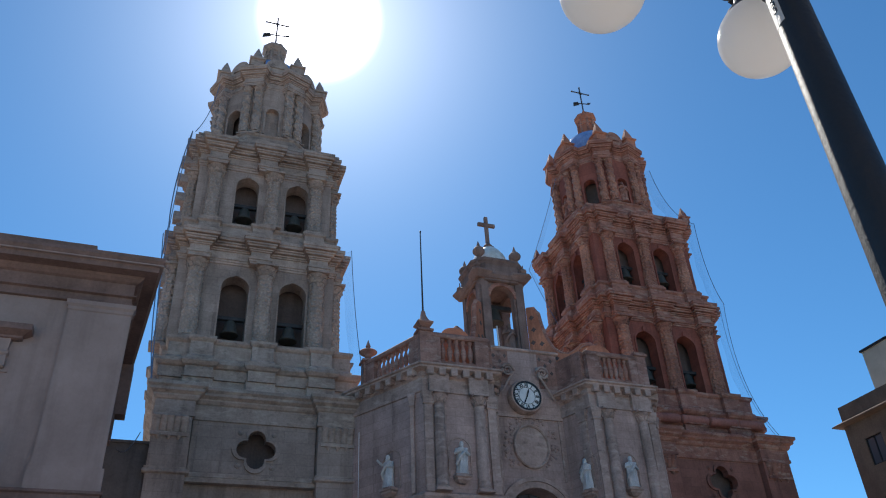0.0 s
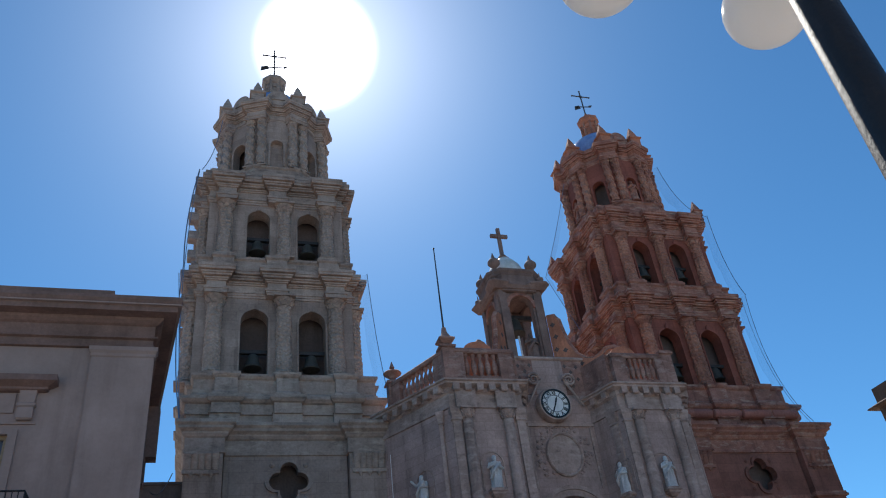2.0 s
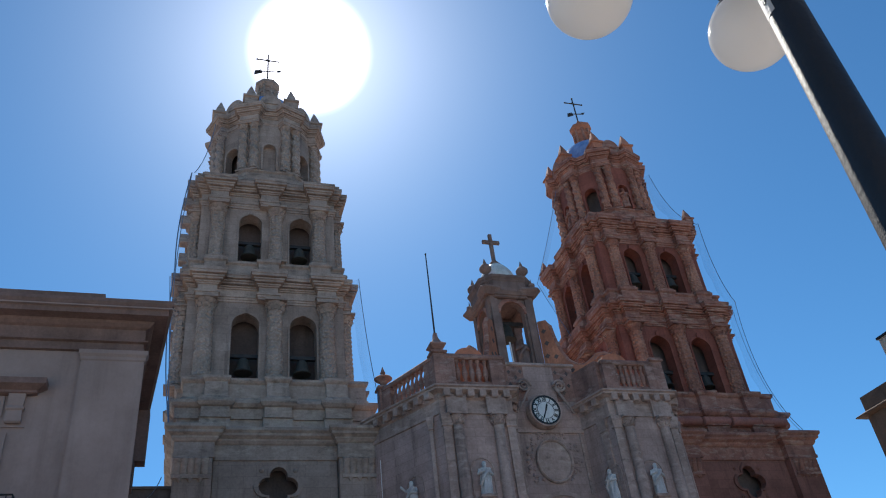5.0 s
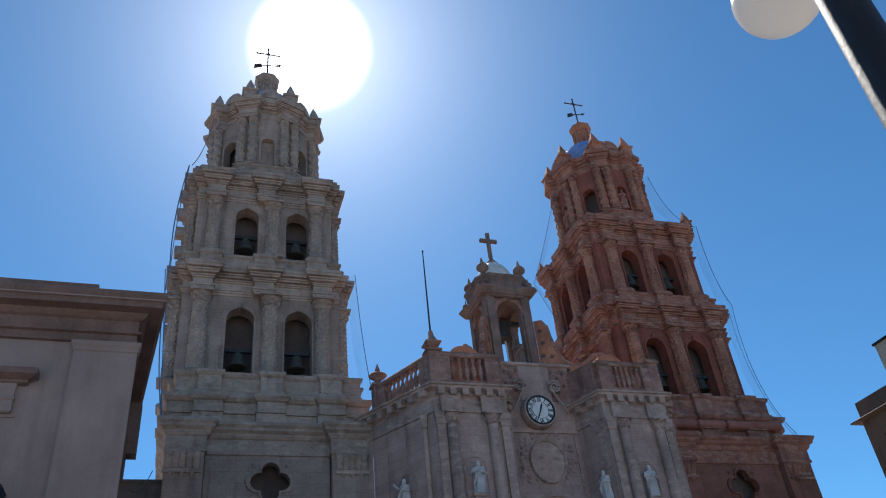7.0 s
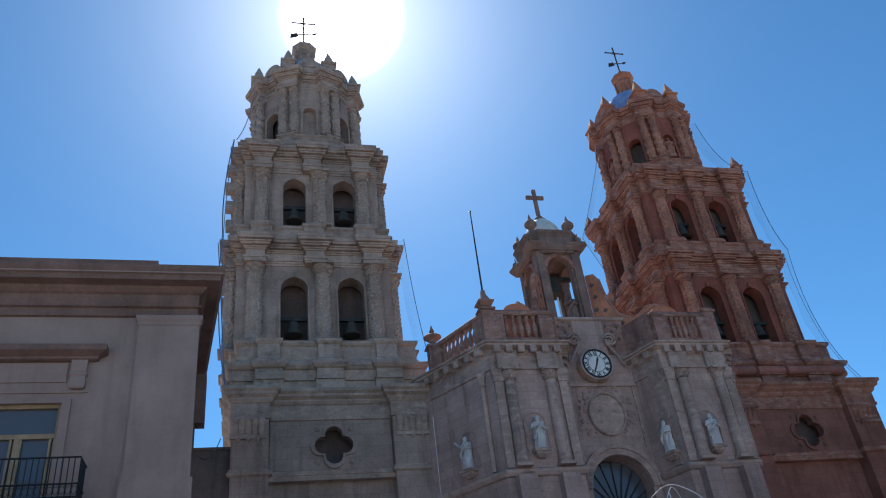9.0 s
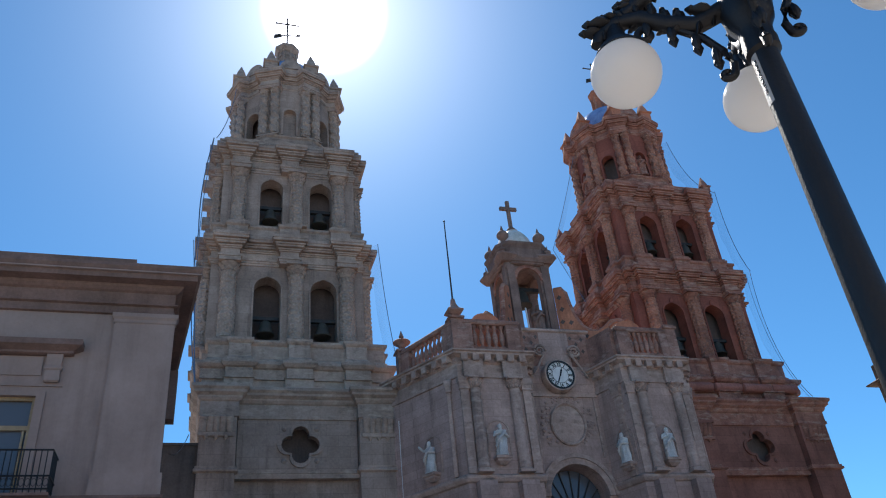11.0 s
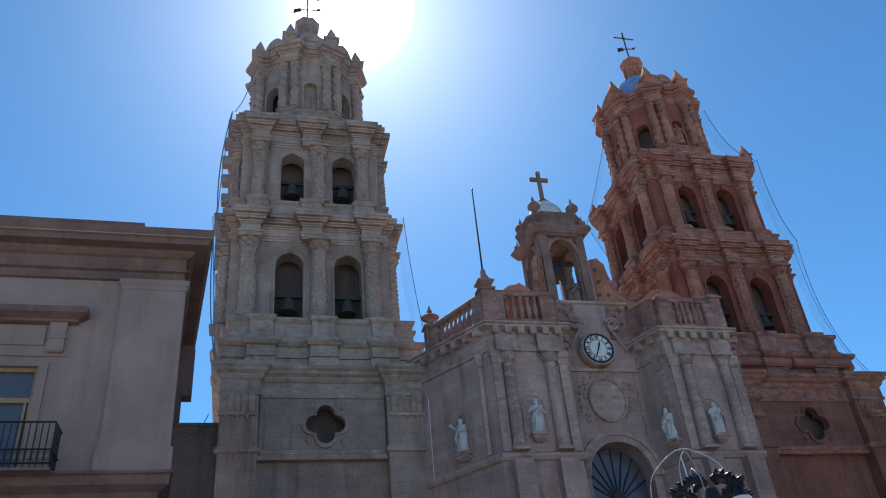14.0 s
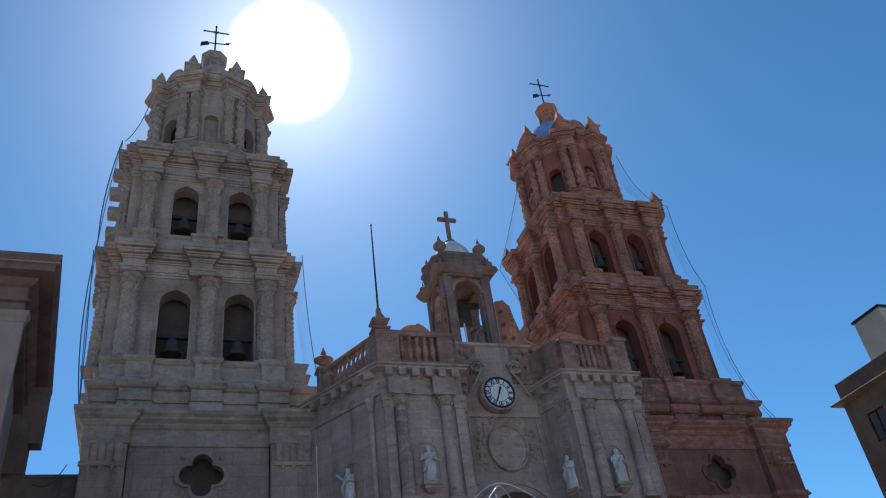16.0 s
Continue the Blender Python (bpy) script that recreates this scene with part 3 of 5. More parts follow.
    part("plinth", bm, trim, drum)
    ap = 3.12
    fw = ap * math.tan(math.pi / 8)
    for k in range(8):
        m = Matrix.Rotation(k * math.pi / 4, 4, "Z")
        bm = bmesh.new()
        w = 0.95 if k % 2 else 0.8
        arch_wall(bm, -fw + 0.02, fw - 0.02, 36.2, 40.7, [(0, w, 36.6, 38.45)], -ap, -ap + 0.5, m)
        part("wall", bm, wall, drum)
        bm = bmesh.new()
        r0, r1, n = w / 2, w / 2 + 0.13, 10
        arc0 = [(r0, 36.6)] + [(r0 * math.cos(math.pi * i / n), 38.45 + r0 * math.sin(math.pi * i / n)) for i in range(n + 1)] + [(-r0, 36.6)]
        arc1 = [(r1, 36.6)] + [(r1 * math.cos(math.pi * i / n), 38.45 + r1 * math.sin(math.pi * i / n)) for i in range(n + 1)] + [(-r1, 36.6)]
        band(bm, arc0, arc1, -ap - 0.07, -ap + 0.05, m)
        part("arch_surround", bm, wall, drum)
        # niche backs in wall stone; windows closed by a sheet coloured as inner shade
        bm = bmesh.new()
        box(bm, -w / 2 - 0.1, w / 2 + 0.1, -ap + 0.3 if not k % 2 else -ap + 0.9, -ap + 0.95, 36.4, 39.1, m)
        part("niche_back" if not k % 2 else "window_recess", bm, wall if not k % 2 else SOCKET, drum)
    # added core, coloured as shade, that stops daylight crossing the drum
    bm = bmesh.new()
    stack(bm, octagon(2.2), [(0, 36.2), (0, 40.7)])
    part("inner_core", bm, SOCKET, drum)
    sh, cm, bs = shaft_mesh("shaft", 0.29, 3.55, carved, 9.0, 2, 0.17, 0.0), capital_mesh("capital", 0.22, 0.5, trim), base_mesh("column_base", 0.24, 0.25, trim)
    for k in range(8):
        for s in (-1, 1):
            m = Matrix.Rotation((k + 0.5) * math.pi / 4, 4, "Z") @ Matrix.Translation((s * 0.36, -3.38, 36.45))
            col = part("column", sh, carved, drum, at=m)
            part("capital", cm, trim, col, at=(0, 0, 3.55))
            part("column_base", bs, trim, col, at=(0, 0, -0.25))
    ent = []
    for k in range(8):
        r = Matrix.Rotation(k * math.pi / 4, 2)
        q = Matrix.Rotation((k + 0.5) * math.pi / 4, 2)
        ent += [r @ Vector((-0.5, -3.1)), r @ Vector((0.5, -3.1)), q @ Vector((-0.62, -3.58)), q @ Vector((0.62, -3.58))]
    bm = bmesh.new()
    entablature(bm, ent, 40.5, 1.7, 0.36)
    part("entablature", bm, trim, drum)
    # crown: gables, pinnacles, tiled dome and lantern
    crown = new("crown")
    crown.parent = t
    for k in range(8):
        m = Matrix.Rotation(k * math.pi / 4, 4, "Z")
        bm = bmesh.new()
        pts = [(0.85, 42.2), (0.85, 42.5)] + [(0.75 * math.cos(math.pi * i / 12), 42.55 + 0.95 * math.sin(math.pi * i / 12)) for i in range(13)] + [(-0.85, 42.5), (-0.85, 42.2)]
        extrude_xz(bm, pts, -3.25, -2.85, m)
        pts = [(0.45 * math.cos(math.pi * i / 10), 42.6 + 0.62 * math.sin(math.pi * i / 10)) for i in range(11)]
        extrude_xz(bm, pts, -3.33, -3.25, m)
        if k % 2 == 0 or not rolls:
            part("curved_gable", bm, trim, crown)
        bm = bmesh.new()
        p = Matrix.Rotation((k + 0.5) * math.pi / 4, 2) @ Vector((0, -3.4))
        pinnacle(bm, 1.55, (p.x, p.y, 42.2))
        part("pinnacle", bm, LANTERN_ORANGE if rolls else trim, crown)
    bm = bmesh.new()
    lathe(bm, [(2.3, 42.2), (2.3, 43.5), (2.25, 44.1), (2.0, 44.75), (1.6, 45.15), (1.2, 45.4), (0.95, 45.55)], 32)
    part("dome", bm, BLUE_TILE, crown, "glazed blue tile dome", smooth=True)
    # white ring that paints the bright reflection at the dome's top
    bm = bmesh.new()
    lathe(bm, [(0.95, 45.45), (1.02, 45.5), (1.02, 45.6), (0.8, 45.7)], 24)
    part("dome_collar", bm, WHITE_TILE, crown, "white ring standing for the reflection on the dome")
    bm = bmesh.new()
    stack(bm, octagon(0.58), [(0.12, 45.65), (0.12, 45.9), (0, 45.95), (-0.02, 47.3), (0.1, 47.4), (0.14, 47.5), (0.26, 47.65), (0.26, 47.9), (0.1, 48.0)])
    lantern = part("lantern", bm, LANTERN_ORANGE if rolls else trim, crown)
    for k in range(8):
        m = Matrix.Rotation(k * math.pi / 4, 4, "Z")
        bm = bmesh.new()
        arch_wall(bm, -0.22, 0.22, 46.0, 47.25, [(0, 0.24, 46.1, 46.8)], -0.63, -0.57, m)
        part("lantern_arch", bm, LANTERN_ORANGE if rolls else trim, lantern)
        bm = bmesh.new()
        p = Matrix.Rotation((k + 0.5) * math.pi / 4, 4, "Z") @ Vector((0, -0.69, 0))
        lathe(bm, [(0.12, 45.9), (0.1, 46.0), (0.09, 47.2), (0.13, 47.35)], 8, at=(p.x, p.y, 0))
        part("lantern_column", bm, carved, lantern)
    bm = bmesh.new()
    lathe(bm, [(0.62, 47.95), (0.56, 48.1), (0.34, 48.3), (0.14, 48.42), (0.17, 48.6), (0.09, 48.8)], 16)
    part("lantern_cap", bm, LANTERN_ORANGE if rolls else trim, crown, smooth=True)
    # wrought-iron cross with a vane
    bm = bmesh.new()
    tube(bm, [(0, 0, 48.7), (0, 0, 51.6)], 0.06)
    tube(bm, [(-0.8, 0, 50.95), (0.8, 0, 50.95)], 0.055)
    for p in ((-0.8, 0, 50.95), (0.8, 0, 50.95), (0, 0, 51.6)):
        lathe(bm, [(0.02, -0.09), (0.09, 0), (0.02, 0.09)], 6, at=p)
    for k in range(4):
        a = math.pi / 2 * k + 0.78
        tube(bm, [(0, 0, 50.95), (0.22 * math.cos(a), 0, 50.95 + 0.22 * math.sin(a))], 0.02)
    tube(bm, [(-0.85, -0.3, 49.25), (0.95, 0.3, 50.15)], 0.045)
    extrude_xz(bm, [(-1.0, 48.95), (-0.4, 49.25), (-0.5, 49.6), (-0.95, 49.4)], -0.2, -0.17)
    extrude_xz(bm, [(0.75, 49.95), (1.1, 50.3), (0.7, 50.2)], 0.22, 0.25)
    part("iron_cross", bm, RUST, crown, "thin wrought-iron cross with weather vane")
    for o in root.children:
        if o not in before:
            o.matrix_basis = (narrow if o in low else wide) @ o.matrix_basis
    return root


grey_tower = tower(-13.2, GREY, GREY_TRIM, GREY_CARVED, "tall grey stone bell tower with paired arched openings", False, 1.06, -0.4, 0.4)
red_tower = tower(13.05, RED, RED_TRIM, RED_CARVED, "tall reddish stone bell tower with carved spiral columns", True, 1.03, 0.05, 0.0)


# ---- safety nets on the towers ----
GAUZE = bpy.data.materials.new("net_gauze")
GAUZE.use_nodes = True
gt = GAUZE.node_tree
gt.nodes["Principled BSDF"].inputs["Base Color"].default_value = (0.12, 0.19, 0.30, 1)
gt.nodes["Principled BSDF"].inputs["Roughness"].default_value = 0.9
clear = gt.nodes.new("ShaderNodeBsdfTransparent")
weave = gt.nodes.new("ShaderNodeTexNoise")
weave.inputs["Scale"].default_value, weave.inputs["Detail"].default_value = 1.3, 6
thick = gt.nodes.new("ShaderNodeMapRange")
thick.inputs["From Min"].default_value, thick.inputs["From Max"].default_value = 0.3, 0.7
thick.inputs["To Min"].default_value, thick.inputs["To Max"].default_value = 0.03, 0.13
sheet_mix = gt.nodes.new("ShaderNodeMixShader")
gt.links.new(weave.outputs["Fac"], thick.inputs["Value"])
gt.links.new(thick.outputs["Result"], sheet_mix.inputs[0])
gt.links.new(clear.outputs[0], sheet_mix.inputs[1])
gt.links.new(gt.nodes["Principled BSDF"].outputs[0], sheet_mix.inputs[2])
gt.links.new(sheet_mix.outputs[0], gt.nodes["Material Output"].inputs["Surface"])


def net(spans, at, t):
    """Cords of the safety net hung from a tower's cornices, each with its veil of fine mesh drawn back to the wall."""
    for a, b, sag, r, reach in spans:
        a, b, sag = Vector(a), Vector(b), Vector(sag)
        line = [a.lerp(b, i / 24) + sag * (4 * (i / 24) * (1 - i / 24)) for i in range(25)]
        bm = bmesh.new()
        tube(bm, line, r, 5)
        part("net_cord", bm, NET, t, "dark safety net cord", at=(-at[0], -at[1], 0))
        if reach:
            bm = bmesh.new()
            rows = [[bm.verts.new(p + Vector((reach * k / 4, 0.35 * k / 4 + 0.06 * math.sin(i * 0.9 + k), 0))) for k in range(5)] for i, p in enumerate(line)]
            for c, d in zip(rows, rows[1:]):
                for k in range(4):
                    bm.faces.new((c[k], c[k + 1], d[k + 1], d[k]))
            part("net_veil", bm, GAUZE, t, "thin blue-grey safety net", smooth=True, at=(-at[0], -at[1], 0))


net([((-17.2, 1.5, 40.5), (-18.2, -0.4, 34.4), (0.1, 0, -0.5), 0.025, 0.9), ((-18.35, -0.4, 34.4), (-18.75, -0.6, 27.3), (-0.2, 0, -0.2), 0.035, 0.6), ((-18.75, -0.6, 27.3), (-18.2, -2.6, 17.15), (-0.25, 0, -0.4), 0.03, 0.5), ((-18.35, -0.2, 34.4), (-18.2, -2.4, 17.15), (-0.4, 0, 0), 0.022, 0.0), ((-19.0, 0.4, 27.3), (-18.25, -2.0, 17.15), (0.05, 0, -0.4), 0.025, 0.0), ((-8.4, -0.6, 27.3), (-7.9, -2.6, 17.25), (-0.1, 0, -0.5), 0.02, -0.5)], (-13.2, CY), grey_tower)
net([((16.2, 1.6, 40.6), (17.6, -0.1, 34.5), (-0.35, 0, -1.0), 0.02, -0.8), ((17.6, -0.2, 34.5), (18.0, -0.6, 27.4), (-0.3, 0, -0.7), 0.022, -0.5), ((17.95, -0.6, 27.4), (17.5, -2.7, 17.25), (-0.75, 0, -1.0), 0.018, -0.5), ((17.9, -0.2, 27.4), (17.6, -2.4, 17.25), (-0.65, 0, -0.9), 0.012, 0.0), ((9.3, 4.5, 40.5), (8.3, 9.0, 34.4), (0, 0, -0.3), 0.02, 0.5), ((8.3, 9.0, 34.4), (8.9, 3.0, 22.0), (0.1, 0, -0.6), 0.02, 0.6)], (13.05, CY), red_tower)


# ---- the portal between the towers ----
portal = thing("church_portal", (0, 0, 0), "folded grey-pink stone church front with statue niches", "church facade")
bm = bmesh.new()
lower = [Vector(p) for p in ((-8.6, -2.3), (-6.2, -6.4), (-2.6, -6.4), (-1.95, -4.6))]
# left and right wings, and the middle wall with its great arch
stack(bm, lower + [Vector((-1.95, 6)), Vector((-8.6, 6))], [(0, 0), (0, 17.0)])
stack(bm, [Vector((-p.x, p.y)) for p in reversed(lower)] + [Vector((8.6, 6)), Vector((1.95, 6))], [(0, 0), (0, 17.0)])
part("wing_wall", bm, PORTAL, portal)
bm = bmesh.new()
arch_wall(bm, -1.95, 1.95, 0, 17.8, [(0, 3.1, 2.6, 11.0)], -4.6, -3.6)
part("middle_wall", bm, PORTAL, portal)
# backing sheet coloured as inner shade behind the great arch
bm = bmesh.new()
box(bm, -1.9, 1.9, -2.2, -2.0, 0, 17)
part("arch_back", bm, SOCKET, portal)
bm = bmesh.new()
box(bm, -1.95, 1.95, -3.6, 6, 16.5, 17)
part("roof_slab", bm, PORTAL, portal)
bm = bmesh.new()
for r0, r1, d in ((1.55, 1.85, 0.12), (1.85, 2.05, 0.2)):
    band(bm, *([(r * math.cos(math.pi * i / 20), 11 + r * math.sin(math.pi * i / 20)) for i in range(21)] for r in (r0, r1)), -4.6 - d, -4.5)
part("arch_moulding", bm, PORTAL_TRIM, portal)
bm = bmesh.new()
extrude_xz(bm, [(1.5 * math.cos(math.pi * i / 20), 11 + 1.5 * math.sin(math.pi * i / 20)) for i in range(21)] + [(-1.5, 3), (1.5, 3)], -3.75, -3.7)
part("great_window", bm, GLASS, portal, "dark glass under the great arch")
for k in range(9):
    bm = bmesh.new()
    a = math.pi * k / 8
    tube(bm, [(0.25 * math.cos(a), -3.8, 10.2 + 0.25 * math.sin(a)), (1.5 * math.cos(a), -3.8, 11.0 + 1.45 * math.sin(a))], 0.035)
    part("glazing_bar", bm, RUST, portal)
bm = bmesh.new()
lathe(bm, [(0.3, 0), (0.3, 0.1)], 16, m=Matrix.Translation((0, -3.78, 10.2)) @ Matrix.Rotation(math.pi / 2, 4, "X"))
part("glazing_hub", bm, RUST, portal)

# stone courses running round the folded plan


def course(name, rings, mat, poly):
    """A moulded band that follows the folded front."""
    bm = bmesh.new()
    stack(bm, poly, rings)
    return part(name, bm, mat, portal)


course("string_course", [(0.0, 11.15), (0.12, 11.2), (0.2, 11.34), (0.2, 11.46), (0.06, 11.55)], PORTAL_TRIM, poly=[Vector(p) for p in ((-8.6, -2.3), (-6.2, -6.4), (-2.6, -6.4), (-2.1, -5.0), (-2.1, 5), (-8.6, 5))])
course("string_course", [(0.0, 11.15), (0.12, 11.2), (0.2, 11.34), (0.2, 11.46), (0.06, 11.55)], PORTAL_TRIM, poly=[Vector(p) for p in ((2.1, -5.0), (2.6, -6.4), (6.2, -6.4), (8.6, -2.3), (8.6, 5), (2.1, 5))])
for wing in ([Vector(p) for p in ((-8.6, -2.3), (-6.2, -6.4), (-2.6, -6.4), (-1.95, -4.6), (-1.95, 5), (-8.6, 5))], [Vector(p) for p in ((1.95, -4.6), (2.6, -6.4), (6.2, -6.4), (8.6, -2.3), (8.6, 5), (1.95, 5))]):
    course("architrave", [(0.0, 16.2), (0.08, 16.22), (0.08, 16.4), (0.04, 16.42), (0.04, 16.9), (0.1, 17.0)], PORTAL_TRIM, poly=wing)
    course("cornice", [(0.1, 17.0), (0.1, 17.2), (0.4, 17.31), (0.4, 17.4), (0.5, 17.44), (0.5, 17.52), (0.3, 17.55)], PORTAL_TRIM, poly=wing)


def along(a, b, n, f):
    a, b = Vector(a), Vector(b)
    d = (b - a).normalized()
    turn = math.atan2(d.y, d.x)
    for i in range(n):
        p = a + (b - a) * ((i + 0.5) / n)
        f(Matrix.Translation((p.x, p.y, 0)) @ Matrix.Rotation(turn, 4, "Z"))


bm = bmesh.new()
box(bm, -0.16, 0.16, -0.36, 0.1, 17.02, 17.31)
lathe(bm, [(0.08, -0.15), (0.08, 0.15)], 10, m=Matrix.Translation((0, -0.28, 17.03)) @ Matrix.Rotation(math.pi / 2, 4, "Y"))
bracket = mesh_of(bm, PORTAL_TRIM, "bracket")
for a, b, n in (((-8.4, -2.64), (-6.3, -6.45), 6), ((-6.2, -6.45), (-2.6, -6.45), 6), ((-2.55, -6.3), (-2.0, -4.75), 2), ((2.0, -4.75), (2.55, -6.3), 2), ((2.6, -6.45), (6.2, -6.45), 6), ((6.3, -6.45), (8.4, -2.64), 6)):
    along(a, b, n, lambda m: part("bracket", bracket, PORTAL_TRIM, portal, at=m))

# half columns with capitals on the folded front
sh, cm, bs = shaft_mesh("shaft", 0.27, 3.75, PORTAL_TRIM, 0, 12, 0.03, 0.3), capital_mesh("capital", 0.26, 0.55, PORTAL_TRIM), base_mesh("column_base", 0.27, 0.3, PORTAL_TRIM)


def portal_column(x, y):
    col = part("column", sh, PORTAL_TRIM, portal, at=(x, y, 11.85))
    part("capital", cm, PORTAL_TRIM, col, at=(0, 0, 3.75))
    part("column_base", bs, PORTAL_TRIM, col, at=(0, 0, -0.3))
    bm = bmesh.new()
    box(bm, x - 0.42, x + 0.42, y - 0.42, y + 0.5, 0, 11.15)
    part("column_pedestal", bm, PORTAL, portal)


flank_turn = math.degrees(math.atan2(4.1, 2.4))
for s in (-1, 1):
    for x in (3.45, 5.45):
        portal_column(s * x, -6.5)
    for px, py, turn in ((6.55, -5.8, s * -flank_turn), (5.98, -6.4, 0), (2.82, -6.4, 0), (2.42, -5.9, s * -70.0)):
        bm = bmesh.new()
        m = Matrix.Translation((s * px, py, 0)) @ Matrix.Rotation(radians(turn), 4, "Z")
        box(bm, -0.2, 0.2, -0.12, 0.05, 11.56, 16.2, m)
        stack(bm, [Vector((-0.2, -0.12)), Vector((0.2, -0.12)), Vector((0.2, 0.04)), Vector((-0.2, 0.04))], [(0.004, 15.55), (0.06, 15.6), (0.03, 15.7), (0.1, 16.05), (0.1, 16.18)], m)
        part("pilaster", bm, PORTAL_TRIM, portal)
    bm = bmesh.new()
    box(bm, s * 3.45 - 0.5, s * 3.45 + 0.5, -6.66, -6.3, 16.16, 17.02)
    part("entablature_block", bm, PORTAL_TRIM, portal)
    bm = bmesh.new()
    box(bm, s * 5.45 - 0.5, s * 5.45 + 0.5, -6.66, -6.3, 16.16, 17.02)
    part("entablature_block", bm, PORTAL_TRIM, portal)


def niche(m):
    """A shallow round-headed frame with a shelf."""
    bm = bmesh.new()
    n, r0, r1 = 12, 0.5, 0.57
    band(bm, *([(r, 12.5)] + [(r * math.cos(math.pi * i / n), 13.75 + r * math.sin(math.pi * i / n)) for i in range(n + 1)] + [(-r, 12.5)] for r in (r0, r1)), -0.05, 0.02, m)
    part("niche_frame", bm, PORTAL_TRIM, portal)
    bm = bmesh.new()
    stack(bm, [Vector((-0.34, -0.42)), Vector((0.34, -0.42)), Vector((0.34, 0.1)), Vector((-0.34, 0.1))], [(-0.2, 12.12), (-0.12, 12.2), (-0.04, 12.26), (-0.04, 12.34), (0.04, 12.39), (0.04, 12.5)], m)
    part("niche_shelf", bm, PORTAL_TRIM, portal)


def statue(m, seed, lean, arm):
    """A draped standing figure as one plain carved mass."""
    rnd = random.Random(seed)
    ph = [rnd.uniform(0, 6.28) for _ in range(5)]
    bm = bmesh.new()
    prof = [(0.30, 0), (0.30, 0.06), (0.27, 0.07), (0.27, 0.3), (0.24, 0.6), (0.25, 0.85), (0.22, 0.98), (0.25, 1.12), (0.24, 1.22), (0.10, 1.29), (0.075, 1.33)]

    def wave(a, z):
        if z < 0.065:
            return 1.0
        k = 1 + 0.10 * math.sin(5 * a + ph[0] + 2.2 * z) + 0.07 * math.sin(9 * a + ph[1] - 5 * z) + 0.05 * math.sin(3 * a + ph[2])
        return k * (1 - 0.22 * abs(math.sin(a)) ** 2)

    fine = []
    for (r0, z0), (r1, z1) in zip(prof, prof[1:]):
        k = max(1, int((z1 - z0) / 0.06))
        fine += [(r0 + (r1 - r0) * i / k, z0 + (z1 - z0) * i / k) for i in range(k)]
    fine.append(prof[-1])
    lathe(bm, fine, 28, wave=wave)
    for v in bm.verts:
        v.co.x += lean * math.sin(v.co.z * 2.2)
    hx = lean * math.sin(1.4 * 2.2)
    lathe(bm, [(0.03, -0.13), (0.085, -0.09), (0.105, 0.0), (0.10, 0.06), (0.06, 0.12), (0.02, 0.135)], 14, at=(hx, -0.04, 1.43))
    lathe(bm, [(0.02, -0.14), (0.07, -0.1), (0.085, -0.02), (0.03, 0.04)], 10, at=(hx, -0.09, 1.36))
    for s in (-1, 1):
        up = arm if s < 0 else -0.1
        sh_ = (hx + s * 0.22, 0, 1.18)
        el = (hx + s * 0.34, -0.08, 0.95 + 0.2 * up)
        ha = (hx + s * (0.12 if up < 0.5 else 0.46), -0.26, 1.0 + 0.35 * up)
        tube(bm, [sh_, el, ha], 0.075, 10, 0.7)
        lathe(bm, [(0.02, -0.06), (0.05, 0), (0.02, 0.06)], 8, at=ha)
    tube(bm, [(hx + 0.22, -0.1, 1.2), (hx, -0.24, 0.95), (-0.2, -0.22, 0.7), (-0.27, -0.05, 0.45)], 0.07, 8)
    o = new("statue", mesh_of(bm, MARBLE, "statue", True))
    o.matrix_world = m @ Matrix.Scale(0.98, 4)
    return tagged(o, "white marble standing figure on a niche shelf", "statue", "statues on the church front")


flank = math.degrees(math.atan2(-4.1, 2.4))
inner = math.degrees(math.atan2(1.8, 0.65))
spots = [(-7.22, -4.66, flank, 1, 0.02, 1.0, -0.42), (-4.52, -6.4, 0, 2, 0.03, 0.1, -0.2), (4.2, -6.4, 0, 4, -0.03, 0.2, -0.3), (2.38, -5.8, -inner, 3, 0.02, 0.0, -0.3)]
for x, y, turn, seed, lean, arm, drop in spots:
    m = Matrix.Translation((x, y, drop)) @ Matrix.Rotation(radians(turn), 4, "Z")
    niche(m)
    statue(m @ Matrix.Translation((0, -0.22, 12.5)), seed, lean, arm)

bm = bmesh.new()
tube(bm, [(-8.36, -2.95, 15.3), (-8.36, -2.95, 13.6), (-8.36, -2.95, 11.5)], 0.016, 8)
solo("downpipe", bm, ENAMEL, "thin white pipe fixed in the corner beside the tower", "pipe")
# oval plaque with carved garlands
oval = Matrix.Translation((0, -4.55, 14.6)) @ Matrix.Diagonal((1, 1, 1.15, 1)) @ Matrix.Rotation(math.pi / 2, 4, "X")
bm = bmesh.new()
lathe(bm, [(0.98, 0.0), (0.98, 0.2), (0.93, 0.24), (0.88, 0.2), (0.86, 0.12), (0.3, 0.14)], 40, m=oval)
part("oval_plaque", bm, PORTAL_TRIM, portal, "smooth oval stone plaque in a raised ring")
rnd = random.Random(8)
